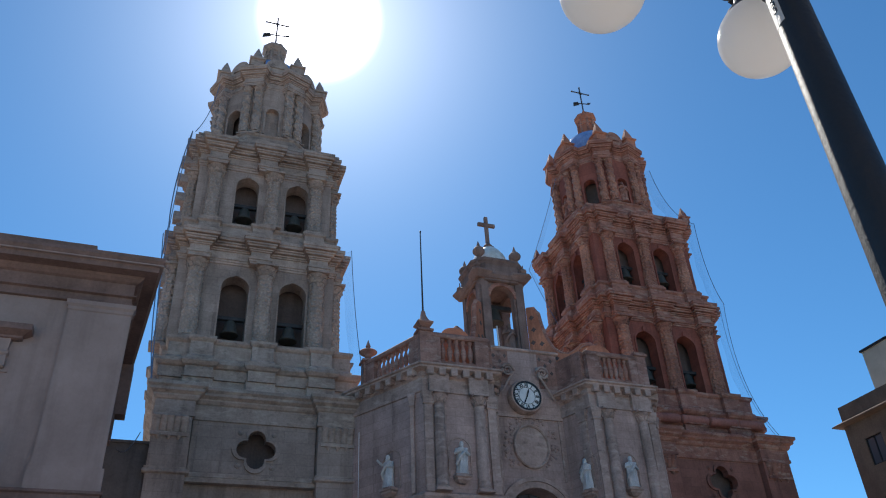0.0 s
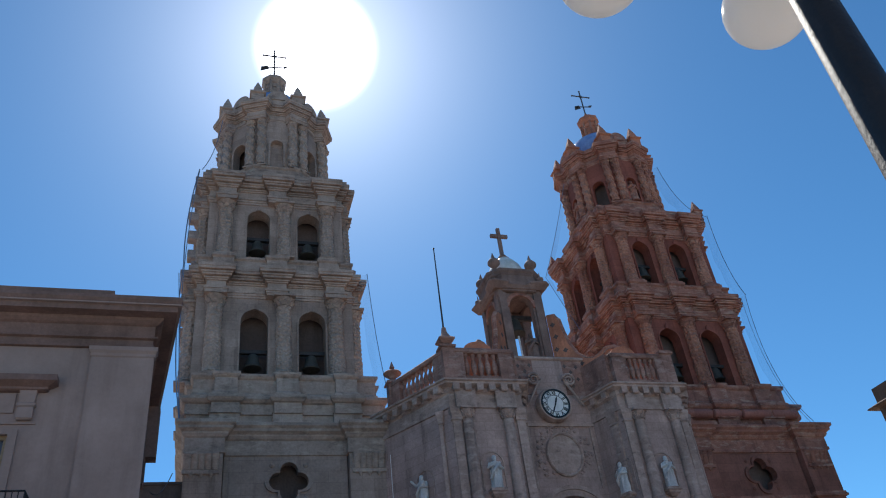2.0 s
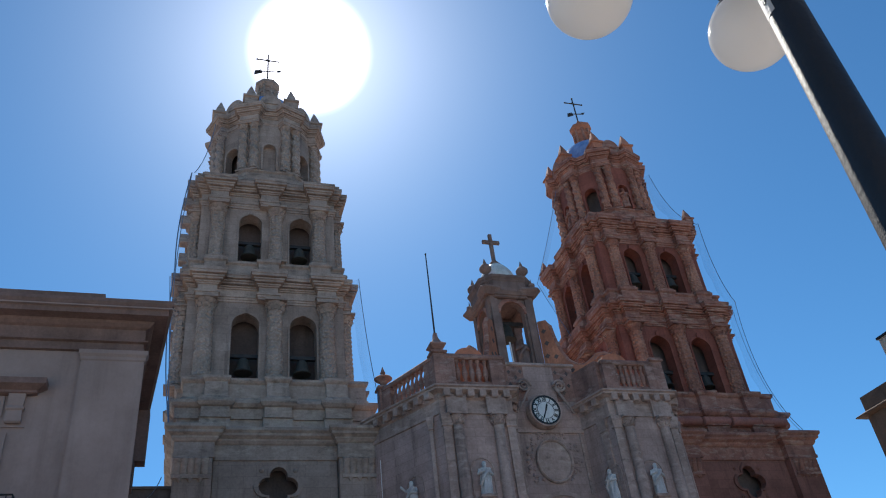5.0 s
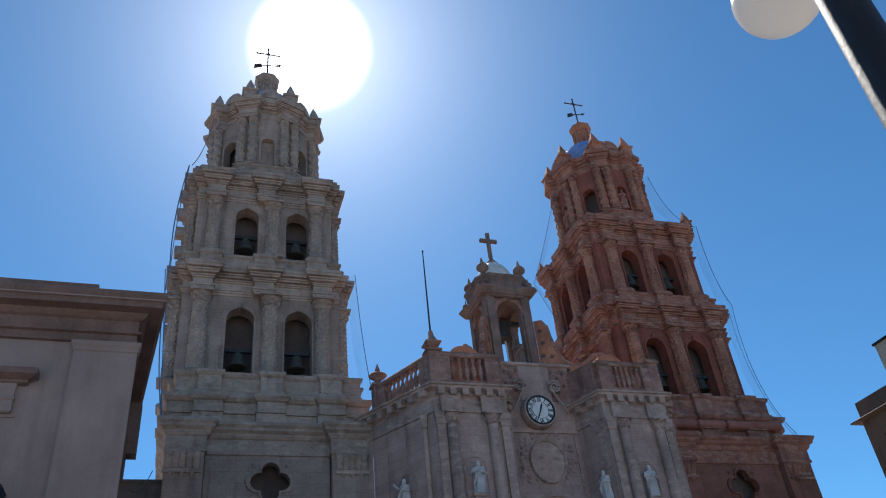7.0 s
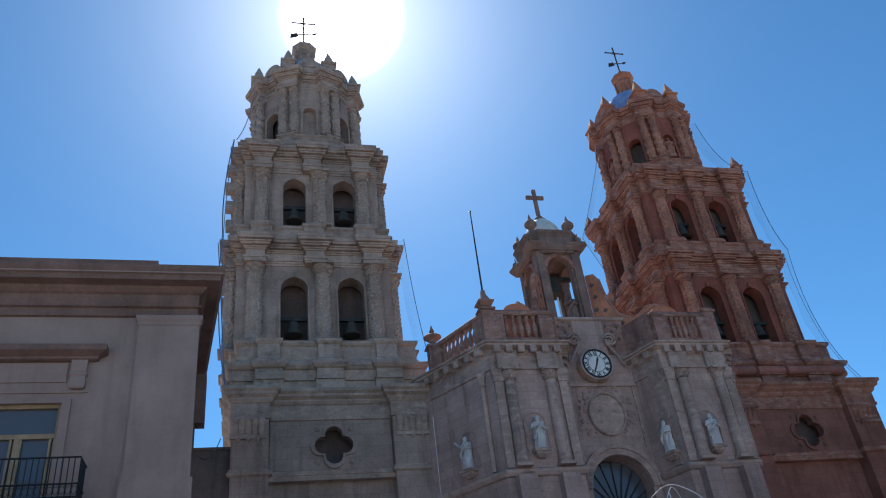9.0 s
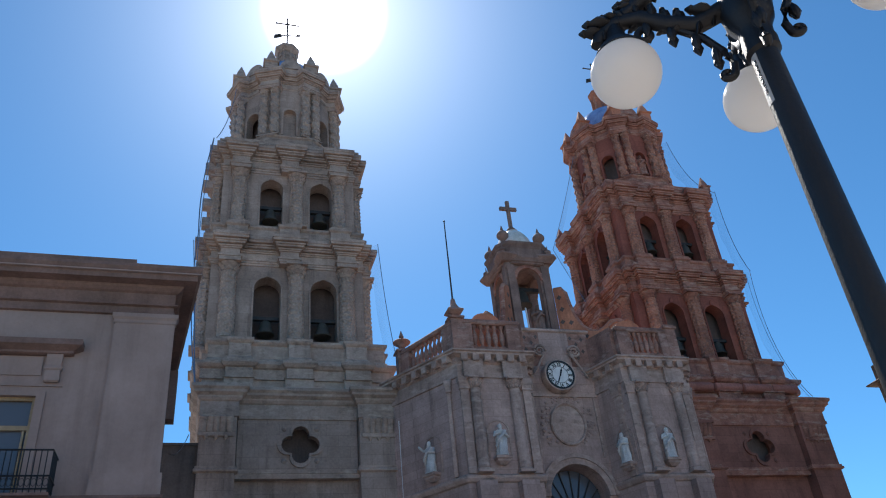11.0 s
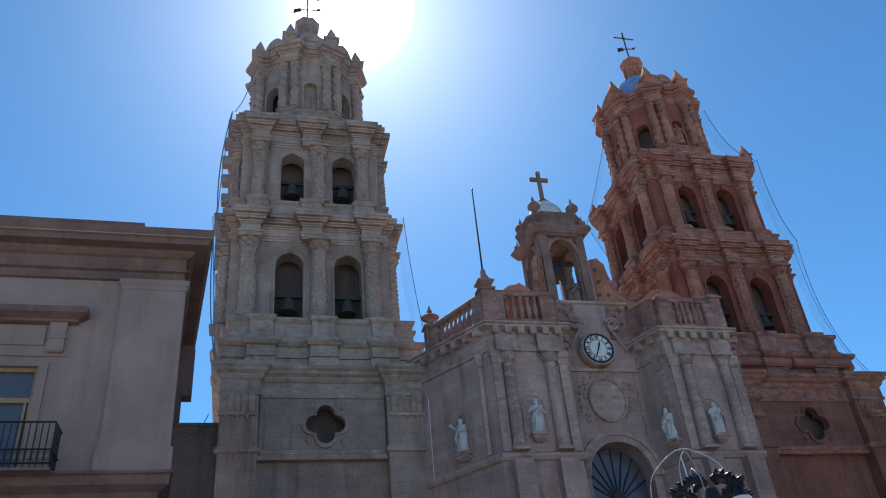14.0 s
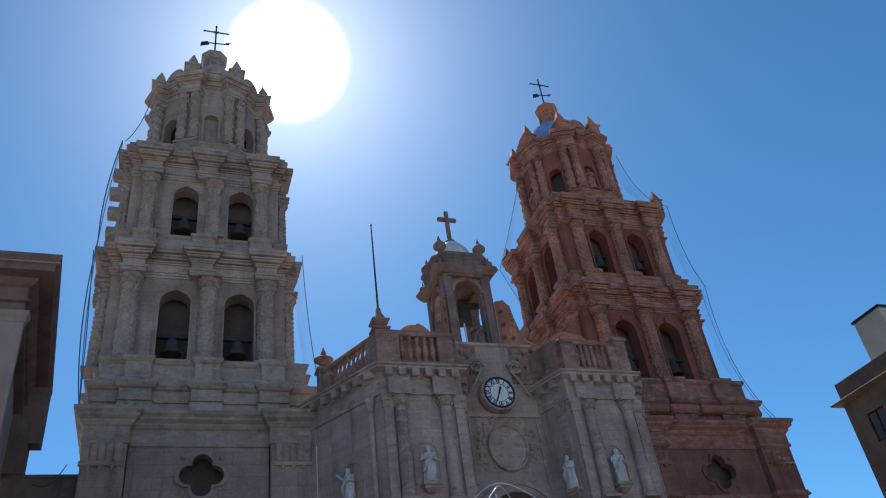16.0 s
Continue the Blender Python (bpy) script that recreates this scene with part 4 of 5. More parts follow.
for i in range(70):
    bm = bmesh.new()
    a = rnd.uniform(-0.35, math.pi + 0.35) if i < 46 else rnd.choice((0.0, math.pi)) + rnd.uniform(-0.9, 0.9)
    r = rnd.uniform(1.06, 1.5)
    c = Vector((r * math.cos(a), -4.62, 14.6 + 1.1 * r * math.sin(a)))
    s = rnd.uniform(0.06, 0.16)
    lathe(bm, [(s * 0.2, -s * 0.8), (s, 0), (s * 0.2, s * 0.8)], 6, m=Matrix.Translation(c) @ Matrix.Diagonal((1, 0.5, 1, 1)) @ Matrix.Rotation(rnd.uniform(0, 3), 4, "Y"))
    part("carved_leaf", bm, PORTAL, portal)
bm = bmesh.new()
box(bm, -1.9, 1.9, -4.72, -4.55, 16.05, 16.2)
box(bm, -1.75, -1.65, -4.68, -4.55, 12.9, 16.05)
box(bm, 1.65, 1.75, -4.68, -4.55, 12.9, 16.05)
part("panel_frame", bm, PORTAL_TRIM, portal)

# the clock in its scrolled frame
clock = thing("clock", (-0.16, -4.62, 17.1), "round white church clock with black numerals", "clock")
face = Matrix.Rotation(math.pi / 2, 4, "X")
bm = bmesh.new()
lathe(bm, [(0.9, 0.0), (0.9, 0.42), (0.86, 0.5), (0.8, 0.5), (0.76, 0.44), (0.76, 0.0)], 48, m=face)
part("stone_ring", bm, PORTAL_TRIM, clock, smooth=True)
bm = bmesh.new()
lathe(bm, [(0.76, 0.40), (0.76, 0.46)], 48, m=face)
dial = part("dial", bm, ENAMEL, clock, "white enamel dial")
bm = bmesh.new()
lathe(bm, [(0.76, 0.40), (0.78, 0.52), (0.70, 0.52), (0.70, 0.40)], 48, m=face)
part("rim", bm, BLACK, dial)
for r in (0.44,):
    bm = bmesh.new()
    for i in range(40):
        a, b = 2 * math.pi * i / 40, 2 * math.pi * (i + 1) / 40
        extrude_xz(bm, [(q * math.cos(c), q * math.sin(c)) for q, c in ((r, a), (r + 0.02, a), (r + 0.02, b), (r, b))], -0.475, -0.455)
    part("dial_circle", bm, BLACK, dial)
NUM = ["XII", "I", "II", "III", "IIII", "V", "VI", "VII", "VIII", "IX", "X", "XI"]
for i, s in enumerate(NUM):
    cu = bpy.data.curves.new("numeral", "FONT")
    cu.body, cu.size, cu.align_x, cu.align_y, cu.extrude, cu.offset = s, 0.29, "CENTER", "CENTER", 0.004, 0.009
    tmp = bpy.data.objects.new("numeral", cu)
    me = bpy.data.meshes.new_from_object(tmp)
    bpy.data.objects.remove(tmp)
    me.materials.append(BLACK)
    a = math.pi / 2 - 2 * math.pi * i / 12
    o = new("numeral", me)
    o.parent = dial
    o.matrix_basis = Matrix.Translation((0.57 * math.cos(a), -0.47, 0.57 * math.sin(a))) @ Matrix.Rotation(math.pi / 2, 4, "X") @ Matrix.Rotation(a - math.pi / 2, 4, "Z") @ Matrix.Diagonal((0.62 if len(s) > 2 else 0.85, 0.95, 1, 1))
for ln, w, ang in ((0.42, 0.035, 18), (0.60, 0.025, 204)):
    bm = bmesh.new()
    extrude_xz(bm, [(-w, -0.08), (w, -0.08), (w * 1.4, ln * 0.6), (0, ln), (-w * 1.4, ln * 0.6)], -0.50, -0.485, Matrix.Rotation(radians(ang), 4, "Y"))
    part("clock_pointer", bm, BLACK, dial)
# scrolls beside and over the clock
for s in (-1, 1):
    bm = bmesh.new()
    pts = []
    for i in range(40):
        a = i / 39 * 4.2 * math.pi
        r = 0.36 * (1 - i / 45)
        pts.append((s * (0.85 + 0.15 - r * math.cos(a)), -4.85, 18.55 + r * math.sin(a)))
    tube(bm, pts, 0.075, 8, 0.5)
    tube(bm, [(s * 0.7, -4.85, 18.45), (s * 1.0, -4.85, 18.0), (s * 1.35, -4.85, 17.4), (s * 1.6, -4.75, 17.1)], 0.07, 8, 0.7)
    part("scroll", bm, PORTAL_TRIM, portal, smooth=True)

# ---- balustrades and parapets over the portal ----
bm = bmesh.new()
lathe(bm, [(0.13, 0), (0.13, 0.08), (0.07, 0.12), (0.09, 0.2), (0.15, 0.42), (0.13, 0.56), (0.06, 0.78), (0.08, 0.86), (0.12, 0.92), (0.12, 1.0)], 12)
for v in bm.verts:
    v.co.z *= 1.24
BALUSTER = mesh_of(bm, BALUSTRADE, "baluster", True)


def balustrade(a, b, z, n, label):
    a, b = Vector(a), Vector(b)
    d = b - a
    t = thing("balustrade", (a.x, a.y, z), label, "balustrade", "balustrades on the portal", turn=math.degrees(math.atan2(d.y, d.x)))
    ln = d.length
    bm = bmesh.new()
    box(bm, 0, ln, -0.2, 0.2, 0, 0.28)
    part("plinth_rail", bm, BALUSTRADE, t)
    bm = bmesh.new()
    stack(bm, [Vector((0, -0.18)), Vector((ln, -0.18)), Vector((ln, 0.18)), Vector((0, 0.18))], [(0, 1.52), (0.06, 1.58), (0.06, 1.72), (0.0, 1.8)])
    part("top_rail", bm, BALUSTRADE, t)
    for e in (0.35, ln - 0.35):
        bm = bmesh.new()
        box(bm, e - 0.35, e + 0.35, -0.24, 0.24, 0.004, 1.516)
        part("rail_pier", bm, BALUSTRADE, t)
    for i in range(n):
        part("baluster", BALUSTER, BALUSTRADE, t, at=(0.7 + (ln - 1.4) * (i + 0.5) / n, 0, 0.28))
    return t


ZB = 17.55
balustrade((-7.75, -2.4), (-6.05, -6.15), ZB, 8, "stone balustrade on the splayed flank of the portal")
balustrade((-5.95, -6.3), (-2.75, -6.3), ZB, 5, "stone balustrade with turned balusters over the bay")
balustrade((2.75, -6.3), (5.95, -6.3), ZB, 6, "stone balustrade with turned balusters over the bay")
balustrade((6.05, -6.15), (7.75, -2.4), ZB, 8, "stone balustrade on the splayed flank of the portal")

parapet = thing("parapet", (0, -4.45, 17.8), "solid stone parapet with dark lozenges laid on for shaded holes", "parapet")
bm = bmesh.new()
box(bm, -0.84, 0.84, -0.2, 0.2, 0, 1.95)
part("parapet_wall", bm, PORTAL, parapet)
for s in (-1, 1):
    bm = bmesh.new()
    box(bm, s * 1.42 - 0.58, s * 1.42 + 0.58, -0.19, 0.2, 0, 1.949)
    part("pierced_panel", bm, BALUSTRADE, parapet, "orange-brown stone panel with dark plates for its shaded holes")
bm = bmesh.new()
stack(bm, [Vector((-2.05, -0.22)), Vector((2.05, -0.22)), Vector((2.05, 0.22)), Vector((-2.05, 0.22))], [(0, 1.95), (0.08, 2.0), (0.08, 2.1), (0, 2.16)])
part("coping", bm, PORTAL_TRIM, parapet)
for s in (-1, 1):
    bm = bmesh.new()
    m = Matrix.Translation((s * 2.35, -0.9, 0)) @ Matrix.Rotation(radians(s * -70), 4, "Z")
    box(bm, -0.92, 0.92, -0.19, 0.19, -0.25, 1.55, m)
    part("return_wall", bm, BALUSTRADE, parapet)
    # dark lozenges laid on the solid wall for the shade in its holes
    for px, pz in ((1.3, 0.5), (1.3, 1.3), (1.65, 0.9), (1.65, 1.6), (1.0, 1.0), (1.0, 1.65)):
        bm = bmesh.new()
        extrude_xz(bm, [(s * px + 0.11 * a, pz + 0.14 * b) for a, b in ((-1, 0), (-0.45, -0.45), (0, -1), (0.45, -0.45), (1, 0), (0.45, 0.45), (0, 1), (-0.45, 0.45))], -0.2, -0.18)
        part("piercing", bm, SOCKET, parapet)

# corner pedestals with urns; one carries the flagpole
for x, y, z, s, nm in ((-7.75, -2.2, 19.34, 1.2, "urn"), (-6.0, -6.25, 19.34, 1.25, "urn"), (6.0, -6.25, 19.34, 1.0, "urn"), (7.75, -2.2, 19.34, 1.2, "urn")):
    u = thing("stone_urn", (x, y, 17.8), "turned stone urn on a square balustrade pier", "urn", "urns on the balustrade")
    bm = bmesh.new()
    stack(bm, square(0.3), [(0.0, -0.25), (0, 1.5), (0.1, 1.54), (0.1, 1.64), (0, 1.7)])
    part("pedestal", bm, BALUSTRADE, u)
    bm = bmesh.new()
    if x == -6.0:
        stack(bm, square(0.34), [(-0.14, 1.7), (-0.16, 1.78), (0.06, 1.98), (0.06, 2.05), (-0.12, 2.2), (-0.22, 2.45), (-0.26, 2.75)])
    elif x == 6.0:
        stack(bm, square(0.3), [(0.02, 1.7), (0.02, 1.76), (-0.1, 1.82), (-0.24, 1.9)])
    else:
        finial(bm, s, (0, 0, 1.7))
    part("urn_body", bm, BALUSTRADE, u, smooth=True)
pole = thing("flagpole", (-6.0, -6.25, 20.5), "bare dark flagpole above a stone urn", "flagpole")
bm = bmesh.new()
tube(bm, [(0, 0, 0), (0, 0, 2.6), (0, 0, 4.85)], 0.05, 8, 0.6)
part("mast", bm, RUST, pole)
bm = bmesh.new()
lathe(bm, [(0.02, -0.06), (0.06, 0), (0.02, 0.06)], 8, at=(0, 0, 4.87))
part("mast_knob", bm, RUST, pole)

# ---- the little bell temple over the clock ----
ED = (0.42, -0.7, 0)
gable = thing("bell_gable", ED, "small open stone bell kiosk with dome and cross", "bell gable")
bm = bmesh.new()
stack(bm, square(1.75), [(0.1, 17.0), (0.1, 20.2), (0, 20.3), (0, 20.9), (0.1, 21.0), (0.1, 21.1)])
part("kiosk_base", bm, KIOSK, gable)
for k in range(4):
    m = Matrix.Rotation(k * math.pi / 2, 4, "Z")
    bm = bmesh.new()
    e = 1.35 if k % 2 == 0 else 0.9
    arch_wall(bm, -e, e, 21.1, 26.1, [(0, 1.5, 21.15, 24.6)], -1.35, -0.9, m)
    part("kiosk_wall", bm, KIOSK, gable)
    bm = bmesh.new()
    n = 14
    band(bm, *([(r * math.cos(math.pi * i / n), 24.6 + r * math.sin(math.pi * i / n)) for i in range(n + 1)] for r in (0.76, 0.98)), -1.45, -1.33, m)
    part("arch_band", bm, RED_TRIM, gable)
    for s in (-1, 1):
        bm = bmesh.new()
        box(bm, s * 1.1 - 0.22, s * 1.1 + 0.22, -1.46, -1.35, 21.1, 25.9, m)
        part("pilaster", bm, KIOSK, gable)
bm = bmesh.new()
# tall plain entablature with cut corners
ent = []
for k in range(4):
    r = Matrix.Rotation(k * math.pi / 2, 2)
    ent += [r @ Vector((-1.02, -1.58)), r @ Vector((1.02, -1.58))]
stack(bm, ent, [(-0.1, 25.55), (0.0, 25.6), (0.0, 25.7), (0.08, 25.74), (0.08, 25.82), (0.16, 25.95), (0.16, 26.05), (0.02, 26.12), (0.02, 26.7), (0.06, 26.74), (0.06, 26.82), (0.15, 26.95), (0.15, 27.1), (-0.1, 27.25)])
part("kiosk_cornice", bm, KIOSK, gable)
# cornice spurs drawn out to a point on the diagonals, over small brackets
for k in range(4):
    m = Matrix.Rotation((k + 0.5) * math.pi / 2, 4, "Z")
    bm = bmesh.new()
    stack(bm, [Vector((-0.62, -1.76)), Vector((-0.12, -2.4)), Vector((0.12, -2.4)), Vector((0.62, -1.76)), Vector((0.62, -1.5)), Vector((-0.62, -1.5))], [(-0.12, 25.72), (-0.02, 25.85), (0.1, 26.0), (0.16, 26.06), (0.16, 26.16), (-0.02, 26.3)], m)
    part("corner_spur", bm, KIOSK, gable)
    bm = bmesh.new()
    lathe(bm, [(0.03, -0.22), (0.12, -0.1), (0.15, 0.0), (0.10, 0.12), (0.14, 0.3)], 10, at=(0, -1.86, 25.45), m=m)
    part("spur_drop", bm, KIOSK, gable, smooth=True)
bm = bmesh.new()
lathe(bm, [(1.2, 27.15), (1.2, 27.4), (1.14, 27.75), (0.96, 28.2), (0.68, 28.6), (0.42, 28.85), (0.3, 29.0)], 24)
part("kiosk_dome", bm, WHITE_TILE, gable, "small white tiled dome", smooth=True)
bm = bmesh.new()
lathe(bm, [(0.38, 28.85), (0.42, 28.92), (0.22, 29.0), (0.28, 29.1), (0.16, 29.25), (0.1, 29.45)], 14)
part("dome_finial", bm, KIOSK, gable, smooth=True)
bm = bmesh.new()
box(bm, -0.11, 0.11, -0.09, 0.09, 29.35, 31.35)
box(bm, -0.58, -0.11, -0.09, 0.09, 30.62, 30.85)
box(bm, 0.11, 0.58, -0.09, 0.09, 30.62, 30.85)
part("stone_cross", bm, KIOSK, gable)
for sx in (-1, 1):
    for sy in (-1, 1):
        bm = bmesh.new()
        lathe(bm, [(0.18, -0.08), (0.18, 0.08), (0.08, 0.16), (0.16, 0.24), (0.37, 0.46), (0.38, 0.62), (0.24, 0.82), (0.07, 0.88), (0.11, 0.98), (0.02, 1.3)], 14, at=(sx * 1.2, sy * 1.2, 27.2))
        part("corner_urn", bm, KIOSK, gable, smooth=True)
        bm = bmesh.new()
        lathe(bm, [(0.12, 0), (0.06, 0.1), (0.22, 0.3), (0.2, 0.42), (0.05, 0.52), (0.02, 0.8)], 12, at=(sx * 1.5, sy * 1.5, 26.2))
        part("small_urn", bm, KIOSK, gable, smooth=True)
# bell and yoke hanging inside
bm = bmesh.new()
lathe(bm, [(0.55, 0), (0.56, 0.06), (0.46, 0.14), (0.38, 0.5), (0.32, 0.85), (0.2, 1.0), (0.05, 1.06)], 20, at=(0, 0, 23.5))
part("bell", bm, BRONZE, gable, "dark bronze bell", smooth=True)
bm = bmesh.new()
box(bm, -1.2, 1.2, -0.12, 0.12, 24.5, 24.75)
part("bell_beam", bm, RUST, gable)
bm = bmesh.new()
tube(bm, [(-0.25, -0.9, 21.1), (-0.3, -0.9, 22.9)], 0.05)
part("white_rod", bm, ENAMEL, gable, "white painted rod")
# figure in the arch
m = Matrix.Translation((ED[0] + 0.35, ED[1] - 1.05, 21.1)) @ Matrix.Scale(1.25, 4)
o = statue(m, 11, 0.03, 0.1)
o.data.materials[0] = KIOSK
o["label"] = "weathered stone standing figure in the kiosk arch"
o["group"] = ""
for dx, dy, turn, seed in ((0.05, -3.0, 0, 21), (-3.0, 0.0, -90, 22)):
    m = Matrix.Translation((13.05 + dx * 1.03, CY + dy * 1.03, 36.6)) @ Matrix.Rotation(radians(turn), 4, "Z") @ Matrix.Scale(1.3, 4)
    o = statue(m, seed, 0.02, 0.2)
    o.data.materials[0] = RED_TRIM
    o["label"] = "weathered red stone figure in a tower niche"
    o["group"] = "figures in the tower niches"
# pierced scroll walls that run forward from the kiosk to the bays
for s in (-1, 1):
    w = thing("scroll_wall", (ED[0] + s * 1.55, ED[1] - 1.3, 17.8), "orange plaster scroll wall with dark plates for shaded holes", "scroll wall", "scroll walls beside the kiosk", turn=-45.0 if s > 0 else -135.0)
    top = [(0.0, -0.25), (3.75, -0.25), (3.75, 2.2), (3.7, 2.75), (3.4, 3.05), (3.0, 3.1), (2.6, 2.85), (2.2, 2.7), (1.75, 2.85), (1.3, 3.3), (0.95, 4.1), (0.75, 5.0), (0.65, 5.75), (0.4, 6.15), (0.0, 6.2)]
    bm = bmesh.new()
    extrude_xz(bm, top, -0.2, 0.2)
    part("wall", bm, ORANGE, w)
    bm = bmesh.new()
    tube(bm, [(x, 0, z) for x, z in top[3:]], 0.15, 8)
    part("coping", bm, RED_TRIM, w)
    for f in (-1, 1):
        bm = bmesh.new()
        pts = []
        for i in range(36):
            a = i / 35 * 4 * math.pi
            r = 0.5 * (1 - i / 40)
            pts.append((3.2 + r * math.cos(a), f * 0.22, 2.5 + r * math.sin(a)))
        tube(bm, pts, 0.06, 6, 0.6)
        part("volute", bm, RED_TRIM, w)
        # dark plates on both faces, in place of shaded holes through the wall
        for x, z in ((0.3, 5.5), (0.35, 4.7), (0.25, 3.9), (0.75, 3.7), (0.4, 3.1), (0.95, 2.9), (1.5, 2.6), (0.7, 2.35), (1.2, 2.0), (1.9, 2.2), (1.7, 1.55), (0.35, 1.75), (2.3, 1.8), (2.4, 1.2), (1.0, 1.3), (2.9, 1.5)):
            bm = bmesh.new()
            q = 0.15 + 0.04 * ((x * 7 + z * 3) % 1)
            extrude_xz(bm, [(x + q * a, z + q * b) for a, b in ((-1, 0), (-0.45, -0.45), (0, -1), (0.45, -0.45), (1, 0), (0.45, 0.45), (0, 1), (-0.45, 0.45))], f * 0.212, f * 0.19)
            part("piercing", bm, SOCKET, w)

# low curved gables behind the bay balustrades
for s in (-1, 1):
    bm = bmesh.new()
    extrude_xz(bm, [(0.75 * math.cos(math.pi * i / 14), 0.5 * math.sin(math.pi * i / 14)) for i in range(15)] + [(-0.75, -2.15), (0.75, -2.15)], -0.2, 0.2)
    o = solo("curved_gable", bm, ORANGE, "low rounded orange gable behind the balustrade", "gable", at=(s * 4.1, -5.4, 19.7), group="rounded gables on the portal roof")

# nave roof behind the portal
bm = bmesh.new()
box(bm, -8.5, 8.5, 5.9, 40, 0, 16.9)
solo("nave", bm, PORTAL, "plain stone nave walls behind the church front", "church nave", kind="structure")

# ---- the palace beside the church ----
palace = thing("town_palace", (-26.5, -9.5, 0), "beige plastered neoclassical palace with deep cornice", "palace")
PX0, PX1, PY0, PY1 = -36.0, -19.25, -13.35, -5.6


def loc(x, y, z=0):
    return (x + 26.5, y + 9.5, z)


bm = bmesh.new()
x0, x1, y0, y1 = PX0 + 26.5, PX1 + 26.5, PY0 + 9.5, PY1 + 9.5
wl, wr = -25.15 + 26.5, -22.85 + 26.5
slab(bm, [(x0, 0), (x1, 0), (x1, 16.0), (x0, 16.0)], [[(wl, 8.7), (wr, 8.7), (wr, 12.05), (wl, 12.05)]], y0, y0 + 0.6)
part("front_wall", bm, PLASTER, palace)
bm = bmesh.new()
stack(bm, [Vector((x0, y0 + 0.6)), Vector((x1 - 0.05, y0 + 0.6)), Vector((x1 - 0.75, y1)), Vector((x0, y1))], [(0, 0), (0, 16.0)])
part("wall", bm, PLASTER, palace)
rect = [Vector((x0, y0)), Vector((x1, y0)), Vector((x1 - 0.75, y1)), Vector((x0, y1))]
broad = [Vector((x0, y0)), Vector((x1 + 0.2, y0)), Vector((x1 - 0.55, y1)), Vector((x0, y1))]
bm = bmesh.new()
stack(bm, broad, [(0.02, 15.1), (0.12, 15.12), (0.12, 15.22), (0.08, 15.24), (0.08, 15.42), (0.2, 15.45), (0.2, 15.5), (0.1, 15.52), (0.1, 15.95), (0.2, 16.0), (0.3, 16.1), (0.34, 16.18), (0.74, 16.2), (0.74, 16.42), (0.8, 16.46), (0.88, 16.6), (0.88, 16.72), (0.3, 16.8)])
part("cornice", bm, PLASTER_TRIM, palace, "brown deep overhanging cornice")
bm = bmesh.new()
stack(bm, broad, [(0.6, 16.405), (0.86, 16.405), (0.86, 16.45), (0.6, 16.45)])
part("cornice_fillet", bm, PLASTER, palace)
bm = bmesh.new()
box(bm, x0 + 0.3, x1 - 1.1, y0 - 0.7, y1 - 0.3, 16.8, 16.98)
part("roof_edge", bm, PLASTER_TRIM, palace)
for px in (-19.86, -28.2, -33.5):
    cx = px + 26.5
    bm = bmesh.new()
    box(bm, cx - 0.98, cx + 0.98, y0 - 0.14, y0 + 0.05, 9.5, 14.75)
    box(bm, cx - 1.06, cx + 1.06, y0 - 0.22, y0 + 0.05, 8.75, 9.5)
    pil = part("pilaster", bm, PLASTER, palace)
    bm = bmesh.new()
    stack(bm, [Vector((cx - 0.98, y0 - 0.14)), Vector((cx + 0.98, y0 - 0.14)), Vector((cx + 0.98, y0 + 0.06)), Vector((cx - 0.98, y0 + 0.06))], [(0.0, 14.72), (0.04, 14.76), (0.04, 14.86), (0.1, 14.95), (0.1, 15.09)])
    part("pilaster_cap", bm, PLASTER, pil)
bm = bmesh.new()
stack(bm, rect, [(0.0, 8.0), (0.15, 8.02), (0.15, 8.2), (0.35, 8.32), (0.42, 8.36), (0.42, 8.62), (0.5, 8.66), (0.5, 8.74), (0.2, 8.78)])
part("floor_ledge", bm, PLASTER_TRIM, palace)
# stepped end of the side wall
for out, z0, z1 in ((1.1, 14.0, 16.25), (0.72, 12.9, 14.0)):
    bm = bmesh.new()
    box(bm, x1 - 1.4, x1 - 0.75 + out, y1 - 0.7, y1 - 0.02, z0, z1 - 0.004)
    part("end_pilaster", bm, PLASTER_TRIM, palace)
# window with hood, brackets and casements
win = new("window")
win.parent = palace
wx = (wl + wr) / 2
bm = bmesh.new()
for s in (-1, 1):
    box(bm, wx + s * 1.27 - 0.13, wx + s * 1.27 + 0.13, y0 - 0.08, y0 + 0.02, 8.78, 12.2)
box(bm, wx - 1.14, wx + 1.14, y0 - 0.08, y0 + 0.02, 12.04, 12.2)
part("surround", bm, PLASTER, win)
bm = bmesh.new()
box(bm, wx - 1.85, wx + 1.85, y0 - 0.06, y0 + 0.01, 12.38, 12.44)
box(bm, wx - 1.15, wx + 1.15, y0 - 0.05, y0 + 0.01, 12.75, 13.4)
part("frieze_panel", bm, PLASTER, win)
bm = bmesh.new()
stack(bm, [Vector((wx - 1.95, y0 - 0.15)), Vector((wx + 1.95, y0 - 0.15)), Vector((wx + 1.95, y0 + 0.02)), Vector((wx - 1.95, y0 + 0.02))], [(0.0, 13.45), (0.1, 13.48), (0.1, 13.55), (0.28, 13.64), (0.36, 13.68), (0.36, 13.88), (0.1, 13.98)])
part("hood", bm, PLASTER_TRIM, win)
